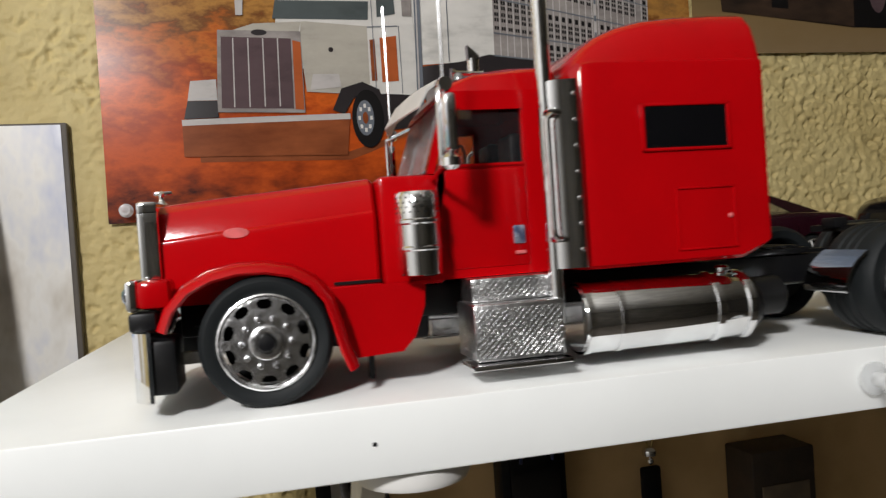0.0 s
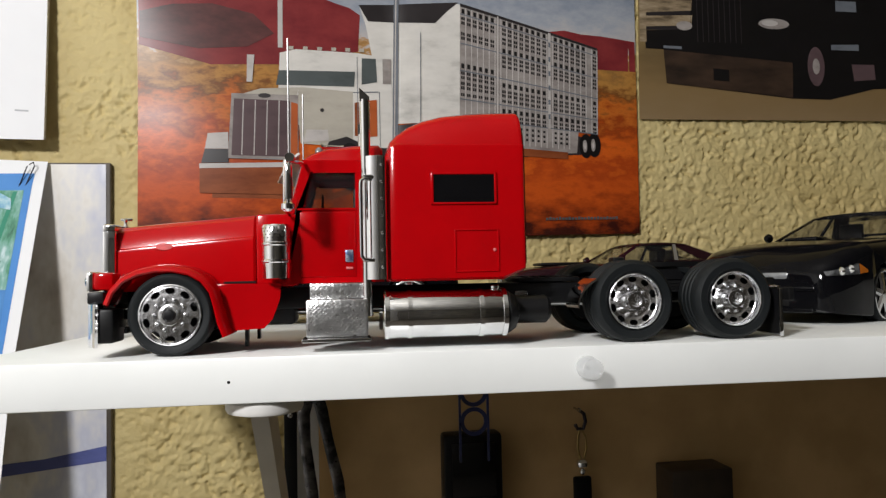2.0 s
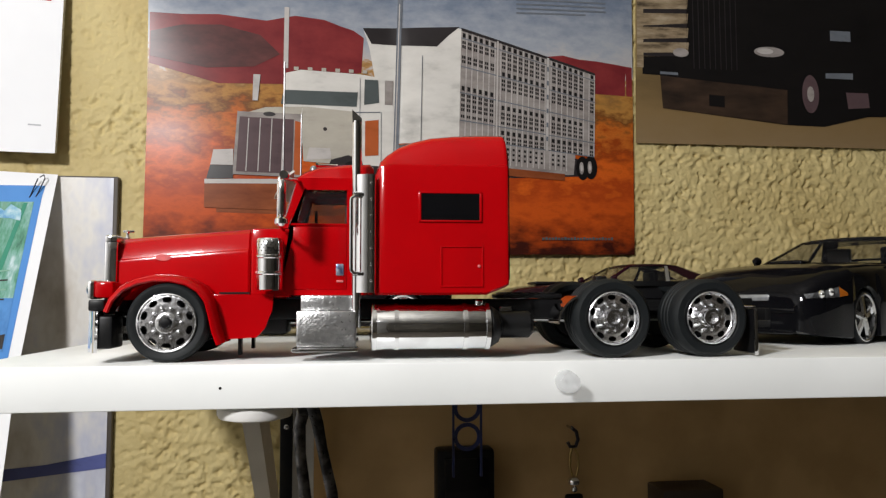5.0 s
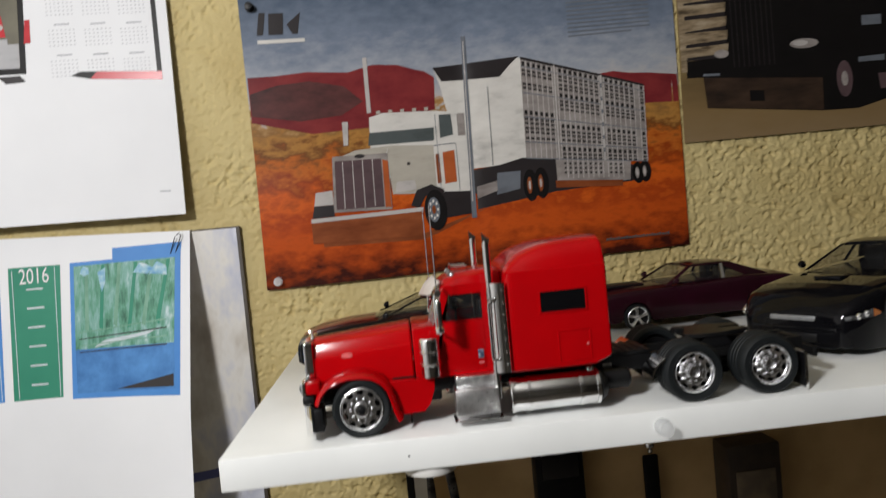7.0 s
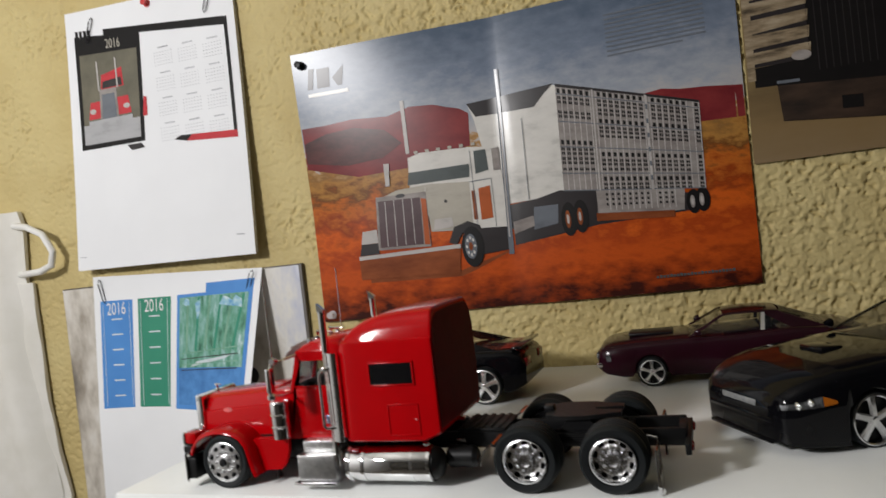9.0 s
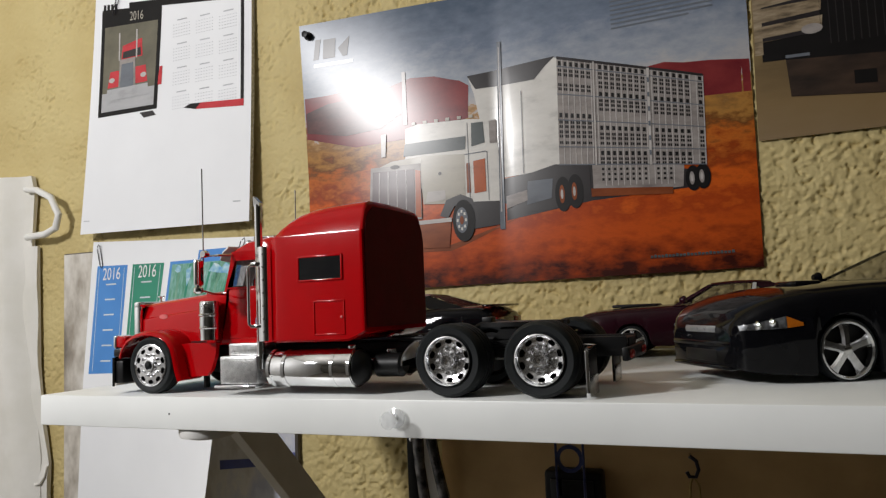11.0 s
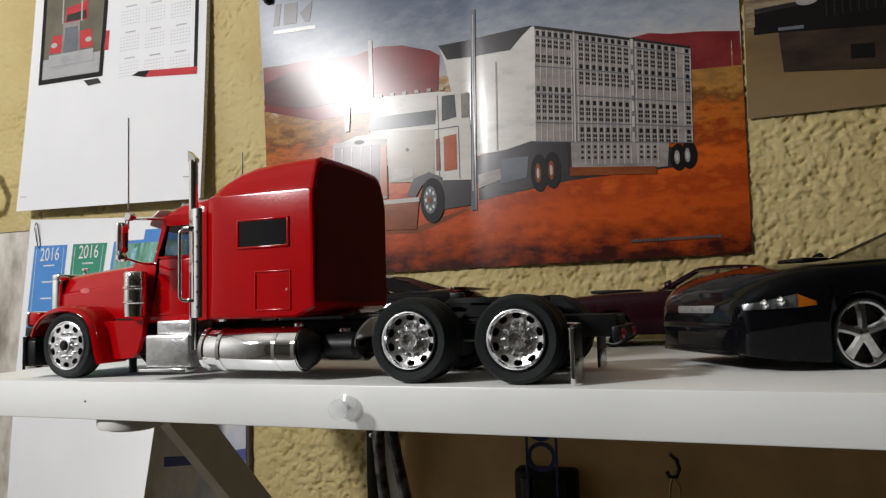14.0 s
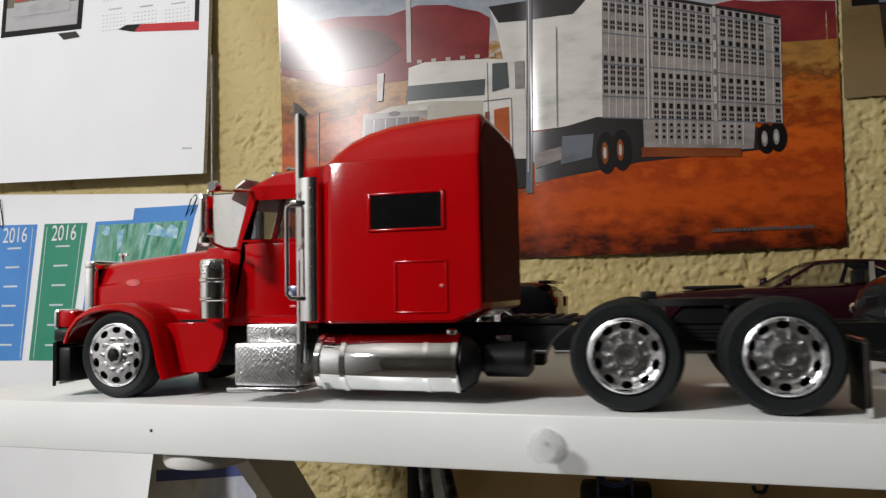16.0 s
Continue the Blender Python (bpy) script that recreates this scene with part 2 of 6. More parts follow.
shelf = thing("wall_shelf", (0.7, -0.166, SHELF_TOP - 0.018), "white laminate board shelf on a wall bracket", "shelf")
board = prism(BM(), [(x - 0.7, y + 0.166) for x, y in ((SHELF_LEFT, SHELF_FRONT), (1.65, SHELF_FRONT), (1.65, 0.0065 + 0.03 * 1.65), (SHELF_LEFT, 0.0065 + 0.03 * SHELF_LEFT))], "z", 0.0, 0.018)
bmesh.ops.bevel(board, geom=list(board.edges), offset=0.0007, segments=2, affect="EDGES", profile=0.5)
part("board", board, SHELF, shelf)
part("nail_hole", lathe(BM(), (0.127 - 0.7, SHELF_FRONT + 0.166 - 0.00005, 0.0085), "y", [(0.0006, 0.0), (0.0006, 0.0004)], 12), BLACK, shelf, "small dark nail hole")
# a white brace of flat bar from under the board down to the wall
brace = BM()
prism(brace, [(-0.128, -0.0005), (-0.096, -0.0005), (0.1725, -0.271), (0.1725, -0.304)], "x", 0.128 - 0.7, 0.136 - 0.7)
part("brace", brace, WHITE_PAINT, shelf, "white painted diagonal bracket")


# ---- wheels ----
def tyre_mesh(r, rim, width, seg=44):
    bm = BM()
    h = width / 2
    prof = [(rim, -h * 0.8), (rim + (r - rim) * 0.25, -h * 0.97), (rim + (r - rim) * 0.7, -h), (r * 0.975, -h * 0.86), (r, -h * 0.66)]
    for g in (-0.33, 0.0, 0.33):
        prof += [(r, h * (g - 0.1)), (r * 0.975, h * (g - 0.06)), (r * 0.975, h * (g + 0.06)), (r, h * (g + 0.1))]
    prof += [(r, h * 0.66), (r * 0.975, h * 0.86), (rim + (r - rim) * 0.7, h), (rim + (r - rim) * 0.25, h * 0.97), (rim, h * 0.8), (rim * 0.96, 0)]
    return lathe(bm, (0, 0, 0), "y", prof, seg, closed=True)


def disc_rim_mesh(r, depth, holes=10, dish=1.0, hub=0.36, hub_out=0.002):
    """A pressed truck rim with oval hand holes; dish above 0: sunken towards the hub, below 0: bulging. It looks towards -y."""
    bm = BM()
    per = 10
    seg = holes * per
    d = depth * dish
    rings = [(1.02, 0.0008), (1.0, -0.0008), (0.965, -0.0010), (0.93, -0.0003), (0.91, d * 0.45), (0.885, d * 0.52), (0.85, d * 0.57), (0.73, d * 0.65), (0.69, d * 0.70), (0.62, d * 0.80), (0.56, d * 0.84), (hub + 0.03, d * 0.86),
             (hub, d * 0.86), (hub * 0.98, d * 0.86 - hub_out), (hub * 0.86, d * 0.86 - hub_out * 1.25), (hub * 0.62, d * 0.86 - hub_out * 1.25), (hub * 0.58, d * 0.86 - hub_out * 0.6), (0.02, d * 0.86 - hub_out * 0.6)]
    vs = [[bm.verts.new((r * q * math.cos(2 * math.pi * i / seg), y, r * q * math.sin(2 * math.pi * i / seg))) for i in range(seg)] for q, y in rings]
    gaps = {5: (3, 4, 5, 6), 6: (2, 3, 4, 5, 6, 7), 7: (3, 4, 5, 6)}
    for k, (a, b) in enumerate(zip(vs, vs[1:])):
        for i in range(seg):
            if i % per in gaps.get(k, ()):
                continue
            j = (i + 1) % seg
            bm.faces.new((a[i], a[j], b[j], b[i]))
    for k in range(holes):
        w = 2 * math.pi * (k + 0.0) / holes
        lathe(bm, (r * (hub + 0.14) * math.cos(w), d * 0.84 - 0.0007, r * (hub + 0.14) * math.sin(w)), "y", [(0.00078, 0.0008), (0.00078, -0.0006), (0.0005, -0.0011), (0.0001, -0.0012)], 8)
    return bm


def spoke_rim_mesh(r, spokes=5, inset=0.001):
    bm = BM()
    lathe(bm, (0, 0, 0), "y", [(r, 0.003), (r, -0.0006), (r * 0.955, -0.0009), (r * 0.9, -0.0002), (r * 0.88, 0.003)], 48, closed=True)
    for k in range(spokes):
        w = 2 * math.pi * k / spokes + math.pi / 2
        c, s = math.cos(w), math.sin(w)
        ring = []
        for q, half, y in ((0.1, 0.17, -0.0004), (0.4, 0.15, -0.0003), (0.7, 0.17, 0.0002), (0.95, 0.25, 0.0006)):
            ring.append([(r * (q * c - h * s), y + inset + d, r * (q * s + h * c)) for h, d in ((-half, 0.0004), (-half * 0.55, -0.0008), (half * 0.55, -0.0008), (half, 0.0004), (half * 0.6, 0.0014), (-half * 0.6, 0.0014))])
        loft(bm, ring)
    lathe(bm, (0, inset, 0), "y", [(r * 0.2, 0.001), (r * 0.2, -0.0008), (r * 0.12, -0.0014), (r * 0.02, -0.0014)], 20)
    return bm


def wheel(parent, x, y, z, side, r, rim, width, rim_bm, rim_inset, rim_mat=None, cap=None):
    """side -1: the rim looks towards -y; +1: towards +y."""
    drum = lathe(BM(), (0, 0, 0), "y", [(rim * 0.9, -width * 0.02), (rim * 0.93, width * 0.42), (rim * 0.2, width * 0.45)], 28)
    hub = part("wheel", drum, BLACK, parent)
    hub.matrix_basis = pose(x, y, z, 0, 0, 0 if side < 0 else 180)
    part("tyre", tyre_mesh(r, rim, width), RUBBER, hub, "black rubber tyre with ribbed tread")
    ob = part("rim", rim_bm, rim_mat or RIM, hub, "bright chrome rim")
    ob.location = (0, -width / 2 + rim_inset, 0)
    if cap:
        c = part("hub_cap", lathe(BM(), (0, 0, 0), "y", [(cap, 0.001), (cap, -0.001), (cap * 0.8, -0.0016), (cap * 0.35, -0.0018), (0.0001, -0.0018)], 20), BLACK, hub, "dark grey hub cap")
        c.location = (0, -width / 2 + rim_inset - 0.0016, 0)
    return hub


# ---- the red model lorry ----
LX, LY = 0.215, -0.2855
truck = thing("toy_truck", (LX, LY, SHELF_TOP), "red model semi truck with chrome trim, standing on the white shelf", "model truck")


def tp(name, bm, mat, label="", parent=None, angle=38):
    return part(name, bm, mat, parent or truck, label, (-LX, 0, 0), angle)


def mirrored(half):
    """Close a half section (y >= 0, from the bottom middle to the top middle) into a ring."""
    return [(y, z) for y, z in half] + [(-y, z) for y, z in reversed(half) if y > 1e-6]


def hood():
    rings = []
    for x, w, top in ((0.0752, 0.0150, 0.0515), (0.0762, 0.0166, 0.0535), (0.09, 0.0180, 0.0548), (0.11, 0.0200, 0.0563), (0.125, 0.0214, 0.0575), (0.1335, 0.0220, 0.0582), (0.1345, 0.0212, 0.0576)):
        half = [(0.0, 0.026), (w, 0.026), (w, top - 0.0115), (w - 0.0003, top - 0.0103), (w - 0.0012, top - 0.0096), (w - 0.0022, top - 0.006), (w - 0.0036, top - 0.0024), (w - 0.0062, top - 0.0006), (w * 0.4, top + 0.0002), (0.0, top + 0.0005)]
        rings.append([(x, y, z) for y, z in mirrored(half)])
    tp("hood", loft(BM(), rings), RED, angle=30)
    tp("cowl", box(BM(), 0.1352, 0.1522, -0.0255, 0.0255, 0.027, 0.0575, 0.0012), RED)
    for s in (-1, 1):
        tp("hood_badge", prism(BM(), [(0.0965 + 0.0034 * math.cos(k * math.pi / 12), 0.0447 + 0.0014 * math.sin(k * math.pi / 12)) for k in range(24)], "y", s * 0.0180, s * 0.0191), PALE_RED, "small oval red badge")
    # the radiator grille: a chrome shell with upright bars
    shell = BM()
    for y0, y1, z0, z1 in ((-0.0185, -0.0155, 0.020, 0.0525), (0.0155, 0.0185, 0.020, 0.0525), (-0.0185, 0.0185, 0.0505, 0.0545), (-0.0185, 0.0185, 0.018, 0.0212)):
        box(shell, 0.0715, 0.0768, y0, y1, z0, z1, 0.0009)
    g = tp("grille_shell", shell, CHROME, "chrome radiator surround")
    tp("grille_screen", box(BM(), 0.0735, 0.0752, -0.0157, 0.0157, 0.021, 0.051), BLACK, parent=g)
    for k in range(9):
        y = -0.0136 + k * 0.0034
        tp("grille_bar", box(BM(), 0.0723, 0.0737, y - 0.0004, y + 0.0004, 0.021, 0.051), CHROME, parent=g)
    orn = BM()
    lathe(orn, (0.0755, 0, 0.0545), "z", [(0.0016, 0), (0.0007, 0.0012), (0.0007, 0.0024), (0.0012, 0.0032), (0.0004, 0.004)], 12)
    box(orn, 0.0735, 0.0785, -0.0005, 0.0005, 0.0572, 0.0584, 0.0004)
    tp("hood_ornament", orn, CHROME, "small chrome bonnet ornament")


def front_end():
    bum = BM()
    outline = [(0.0, 0.0695), (0.022, 0.0699), (0.034, 0.0713), (0.0385, 0.0752), (0.0374, 0.0760), (0.0335, 0.0729), (0.022, 0.0714), (0.0, 0.0710)]
    left = [(x, -y) for y, x in reversed(outline[:4])] + [(x, y) for y, x in outline[1:4]] + [(x, y) for y, x in outline[4:]] + [(x, -y) for y, x in reversed(outline[4:7])]
    prism(bum, left, "z", 0.0045, 0.0215)
    tp("front_bumper", bum, CHROME, "deep chrome front bumper", angle=50)
    for s in (-1, 1):
        tp("bumper_end", box(BM(), 0.0735, 0.0815, s * 0.029 - 0.0075, s * 0.029 + 0.0075, 0.006, 0.0195, 0.0012), BLACK)
        tp("bumper_guard", box(BM(), 0.0705, 0.0770, s * 0.027 - 0.0065, s * 0.027 + 0.0065, 0.0215, 0.0262, 0.0008), BLACK)
        bracket = BM()
        box(bracket, 0.077, 0.088, s * 0.027 - 0.002, s * 0.027 + 0.002, 0.012, 0.015)
        tp("bumper_bracket", bracket, STEEL)
        # headlamp pods, chrome in front and red behind
        pod = BM()
        box(pod, 0.0725, 0.0805, s * 0.027 - 0.0062, s * 0.027 + 0.0062, 0.0268, 0.034, 0.0016)
        p = tp("headlight_pod", pod, RED)
        tp("headlight_bezel", box(BM(), 0.0700, 0.0730, s * 0.027 - 0.0064, s * 0.027 + 0.0064, 0.0264, 0.0344, 0.0012), CHROME, "chrome headlight bezel", p)
        for d in (-0.0031, 0.0031):
            tp("headlight_lens", lathe(BM(), (0.0698, s * 0.027 + d, 0.0304), "x", [(0.0024, 0.001), (0.0024, 0.0), (0.0014, -0.0007), (0.0002, -0.0009)], 16), LENS, parent=p)
        tp("headlight_stalk", tube(BM(), [(0.076, s * 0.025, 0.022), (0.076, s * 0.026, 0.0275)], 0.0016), CHROME, parent=p)


def fenders():
    path = [(0.0775, 0.0215), (0.0795, 0.0265), (0.084, 0.0315), (0.090, 0.0344), (0.097, 0.0358), (0.104, 0.0357), (0.1105, 0.0343), (0.116, 0.0312), (0.1198, 0.0262), (0.1216, 0.0200), (0.1232, 0.0130), (0.1252, 0.0078)]
    pts = [Vector((x, 0, z)) for x, z in path]
    for s in (-1, 1):
        rings = []
        for i, p in enumerate(pts):
            d = (pts[min(i + 1, len(pts) - 1)] - pts[max(i - 1, 0)]).normalized()
            n = Vector((d.z, 0, -d.x))          # towards the wheel
            lift = 0.0012
            sec = [(0.0195, -lift), (0.029, -lift), (0.0342, -lift * 0.6), (0.0362, 0.0002), (0.0368, 0.0016), (0.0362, 0.0022), (0.034, 0.0012), (0.0195, 0.0008)]
            rings.append([(p.x + n.x * o, s * y, p.z + n.z * o) for y, o in sec])
        f = tp("fender", loft(BM(), rings), RED, "red front mudguard", angle=50)
        skirt = prism(BM(), [(0.1195, 0.0280), (0.1458, 0.0285), (0.1450, 0.0215), (0.1420, 0.0135), (0.1385, 0.0098), (0.1262, 0.0092), (0.1230, 0.0160), (0.1205, 0.0250)], "y", s * 0.0262, s * 0.0290)
        tp("fender_skirt", skirt, RED, parent=f)
        tp("hood_slot", box(BM(), 0.1215, 0.1345, s * 0.0222 - 0.0005, s * 0.0222 + 0.0005, 0.0286, 0.0294), BLACK, parent=f)
        tp("filler_panel", box(BM(), 0.118, 0.1345, min(s * 0.0205, s * 0.0268), max(s * 0.0205, s * 0.0268), 0.0262, 0.0284, 0.0004), RED, parent=f)


def cab():
    c = tp("cab_floor", box(BM(), 0.1475, 0.1885, -0.0247, 0.0247, 0.028, 0.031), RED)
    tp("cab_rear_wall", box(BM(), 0.1868, 0.1884, -0.0247, 0.0247, 0.0311, 0.080), RED, parent=c)
    for s in (-1, 1):
        a, b = sorted((s * 0.0265, s * 0.0248))
        hole = [(0.1520, 0.0592), (0.1768, 0.0592), (0.1768, 0.0752), (0.1583, 0.0752)]
        frame_bm = BM()
        outer = [(0.1475, 0.028), (0.1885, 0.028), (0.1885, 0.0800), (0.1555, 0.0800)]
        rows = [[[frame_bm.verts.new((x, y, z)) for x, z in ring] for ring in (outer, hole)] for y in (a, b)]
        for i in range(4):
            j = (i + 1) % 4
            for (o, h) in rows:
                frame_bm.faces.new((o[i], o[j], h[j], h[i]))
            for k in (0, 1):
                frame_bm.faces.new((rows[0][k][i], rows[0][k][j], rows[1][k][j], rows[1][k][i]))
        tp("cab_side", frame_bm, RED, parent=c, angle=20)
    rings = []
    for x, w, top in ((0.1535, 0.0235, 0.0790), (0.1545, 0.0248, 0.0812), (0.158, 0.0256, 0.0838), (0.165, 0.0260, 0.0862), (0.175, 0.0262, 0.0874), (0.187, 0.0262, 0.0878), (0.1888, 0.0250, 0.0866)):
        half = [(0.0, 0.0778), (w, 0.0778), (w + 0.0003, 0.0785), (w, 0.0795 if top > 0.081 else 0.0786), (w - 0.0012, top - 0.0024 if top > 0.083 else top - 0.0006), (w - 0.0042, top - 0.0006 if top > 0.083 else top - 0.0002), (w * 0.4, top), (0, top + 0.0002)]
        rings.append([(x, y, z) for y, z in mirrored(half)])
    tp("cab_roof", loft(BM(), rings), RED, parent=c, angle=45)
    # split windscreen, leaning back; its pale colour paints in a bright reflection
    for s in (-1, 1):
        a, b = sorted((s * 0.0008, s * 0.0238))
        tp("windscreen_pane", loft(BM(), [[(0.1475, a, 0.0578), (0.1475, b, 0.0578), (0.1483, b, 0.0578), (0.1483, a, 0.0578)], [(0.1545, a, 0.0795), (0.1545, b, 0.0795), (0.1553, b, 0.0795), (0.1553, a, 0.0795)]]), SCREEN, "clear windscreen pane with a painted pale reflection", c)
    for y0, y1 in ((-0.0007, 0.0007), (-0.0252, -0.0236), (0.0236, 0.0252)):
        post = loft(BM(), [[(0.1488, y0, 0.0575), (0.1488, y1, 0.0575), (0.1510, y1, 0.0575), (0.1510, y0, 0.0575)], [(0.1548, y0, 0.079), (0.1548, y1, 0.079), (0.157, y1, 0.079), (0.157, y0, 0.079)]])
        tp("windscreen_post", post, RED, parent=c)
    tp("dashboard", box(BM(), 0.151, 0.159, -0.0245, 0.0245, 0.05, 0.0605, 0.002), BLACK, parent=c)
    wheel_bm = BM()
    lathe(wheel_bm, (0.1625, -0.011, 0.0615), "x", [(0.0052, -0.0004), (0.0056, 0.0), (0.0052, 0.0004), (0.0048, 0.0)], 22, closed=True)
    tp("steering_wheel", wheel_bm, BLACK, parent=c)
    for s in (-1, 1):
        seat = BM()
        box(seat, 0.168, 0.1785, s * 0.0115 - 0.006, s * 0.0115 + 0.006, 0.04, 0.053, 0.001)
        box(seat, 0.176, 0.18, s * 0.0115 - 0.006, s * 0.0115 + 0.006, 0.05, 0.069, 0.001)
        tp("driver_seat", seat, BLACK, parent=c)
    blade = []
    for y, low_x, low_z, top_x, top_z in ((-0.0272, 0.1478, 0.0765, 0.1535, 0.0830), (-0.0262, 0.1472, 0.0758, 0.1532, 0.0834), (-0.012, 0.1440, 0.0750, 0.1518, 0.0842), (0.0, 0.1418, 0.0742, 0.1508, 0.0846), (0.012, 0.1440, 0.0750, 0.1518, 0.0842), (0.0262, 0.1472, 0.0758, 0.1532, 0.0834), (0.0272, 0.1478, 0.0765, 0.1535, 0.0830)):
        mx, mz = (low_x + top_x) / 2 - 0.0008, (low_z + top_z) / 2 + 0.0009
        blade.append([(low_x, y, low_z), (mx, y, mz), (top_x, y, top_z), (top_x + 0.0005, y, top_z - 0.0005), (mx + 0.0005, y, mz - 0.0006), (low_x + 0.0003, y, low_z - 0.0003)])
    tp("visor", loft(BM(), blade), VISOR, "chrome sun visor over the windscreen", angle=50)
    for k in range(5):
        y = -0.018 + k * 0.009
        tp("cab_light", lathe(BM(), (0.1615, y, 0.0846), "z", [(0.0017, 0), (0.0017, 0.0012), (0.001, 0.0022), (0.0002, 0.0024)], 12), LENS, "small clear roof marker light")
    for s in (-1, 1):
        horn = BM()
        lathe(horn, (0.166, s * 0.008, 0.0890), "x", [(0.0018, -0.004), (0.0009, -0.0025), (0.0006, 0.005), (0.0008, 0.006)], 12)
        tp("air_horn", horn, CHROME, "chrome roof horn")
        door = BM()
        a, b = sorted((s * 0.0262, s * 0.0269))
        box(door, 0.1535, 0.1768, a, b, 0.0305, 0.0580, 0.0003)
        d = tp("door", door, RED)
        a, b = sorted((s * 0.0265, s * 0.0276))
        tp("door_badge", box(BM(), 0.1722, 0.1757, a, b, 0.0365, 0.0418, 0.0005), BADGE, "small blue and silver badge", d)
        tp("door_handle", box(BM(), 0.1725, 0.1755, a, b, 0.0336, 0.0346, 0.0003), PALE_RED, parent=d)
        tp("side_window", prism(BM(), [(0.1525, 0.0592), (0.1768, 0.0592), (0.1768, 0.0750), (0.1588, 0.0750)], "y", s * 0.0253, s * 0.0256), GLASS, parent=d, label="clear side window pane")
        rim_bm = BM()
        for q in ([(0.1523, 0.0588), (0.177, 0.0588), (0.177, 0.0596), (0.1526, 0.0596)], [(0.1590, 0.0746), (0.177, 0.0746), (0.177, 0.0753), (0.1592, 0.0753)]):
            prism(rim_bm, q, "y", s * 0.0264, s * 0.0270)
        tp("window_trim", rim_bm, RED, parent=d)
        grab = tube(BM(), [(0.1830, s * 0.0384, 0.0372), (0.1800, s * 0.0408, 0.0372), (0.1790, s * 0.0413, 0.0385), (0.1789, s * 0.0413, 0.0400), (0.1789, s * 0.0413, 0.0675), (0.1790, s * 0.0413, 0.0690), (0.1800, s * 0.0408, 0.0702), (0.1830, s * 0.0384, 0.0702)], 0.0008, 12)
        tp("grab_handle", grab, CHROME, "chrome grab handle")


def chrome_side(s):
    # air cleaner with clamped bands
    prof = [(0.0042, 0.0), (0.0056, 0.0005), (0.0058, 0.0068), (0.0062, 0.0072), (0.0062, 0.0078), (0.0058, 0.0082), (0.0058, 0.0138), (0.0063, 0.0142), (0.0063, 0.015), (0.0058, 0.0154), (0.0058, 0.0215), (0.0052, 0.0225), (0.002, 0.0228)]
    a = tp("air_cleaner", lathe(BM(), (0.1442, s * 0.0322, 0.0298), "z", prof, 28), CHROME, "chrome air cleaner canister")
    vents = BM()
    for row in range(4):
        for k in range(18):
            w = 2 * math.pi * (k + 0.5 * (row % 2)) / 18
            lathe(vents, (0.1442 + 0.0057 * math.cos(w), s * 0.0322 + 0.0057 * math.sin(w), 0.0465 + row * 0.0013), "z", [(0.00026, 0.0001), (0.00026, 0.0006)], 6)
    tp("air_cleaner_vents", vents, BLACK, parent=a)
    tp("air_cleaner_bracket", box(BM(), 0.1435, 0.149, min(s * 0.025, s * 0.029), max(s * 0.025, s * 0.029), 0.034, 0.037), CHROME, parent=a)
    # mirror with its arms and the aerial
    m = tp("mirror", box(BM(), 0.1492, 0.1522, s * 0.0480 - 0.0030, s * 0.0480 + 0.0030, 0.0605, 0.0750, 0.0012), CHROME, "chrome wing mirror")
    arms = BM()
    tube(arms, [(0.1560, s * 0.0262, 0.0785), (0.1530, s * 0.035, 0.0778), (0.1492, s * 0.0445, 0.0768), (0.1490, s * 0.0448, 0.074), (0.1490, s * 0.0448, 0.0605)], 0.0007)
    tube(arms, [(0.1500, s * 0.0262, 0.0560), (0.1495, s * 0.035, 0.0562), (0.1490, s * 0.0445, 0.0582), (0.1490, s * 0.0448, 0.062)], 0.0007)
    tp("mirror_arm", arms, CHROME, parent=m)
    lathe_bm = lathe(BM(), (0.1505, s * 0.0480, 0.0562), "z", [(0.0014, 0.0), (0.0027, 0.0010), (0.0026, 0.0030), (0.001, 0.0044)], 16)
    tp("spot_mirror", lathe_bm, CHROME, parent=m)
    tp("mirror_light", lathe(BM(), (0.1510, s * 0.0430, 0.0782), "y", [(0.0018, -0.0022), (0.0022, 0.0), (0.0014, 0.0022)], 14), CHROME, parent=m)
    tp("aerial", tube(BM(), [(0.1506, s * 0.0440, 0.072), (0.1507, s * 0.0443, 0.098), (0.1508, s * 0.0446, 0.1262)], 0.00038, 6), STEEL, "thin whip aerial")
    # exhaust stack behind a drilled heat shield
    e = tp("exhaust_pipe", tube(BM(), [(0.1812, s * 0.0345, 0.014), (0.1812, s * 0.0345, 0.1040)], 0.0021, 18), CHROME, "tall chrome exhaust stack")
    tip = BM()
    prism(tip, [(0.1792, 0.1032), (0.1832, 0.1032), (0.1832, 0.1050), (0.1790, 0.1088)], "y", s * 0.0345 - 0.0016, s * 0.0345 + 0.0016)
    tp("stack_tip", tip, CHROME, parent=e)
    line = [(0.1812, 0.0372), (0.1822, 0.0380), (0.1838, 0.0388), (0.1858, 0.0394), (0.1880, 0.0397), (0.1890, 0.0392)]
    shield = prism(BM(), [(x, s * y) for x, y in line] + [(x + 0.0004, s * (y - 0.0009)) for x, y in reversed(line)], "z", 0.0290, 0.0800)
    tp("heat_shield", shield, CHROME, "chrome stack heat shield with rivets", e, angle=50)
    for k in range(7):
        z = 0.034 + k * 0.0070
        tp("rivet", lathe(BM(), (0.1874, s * 0.0397, z), "y", [(0.0006, -s * 0.0006), (0.0006, s * 0.0003), (0.0003, s * 0.0006)], 8), STEEL, parent=e)
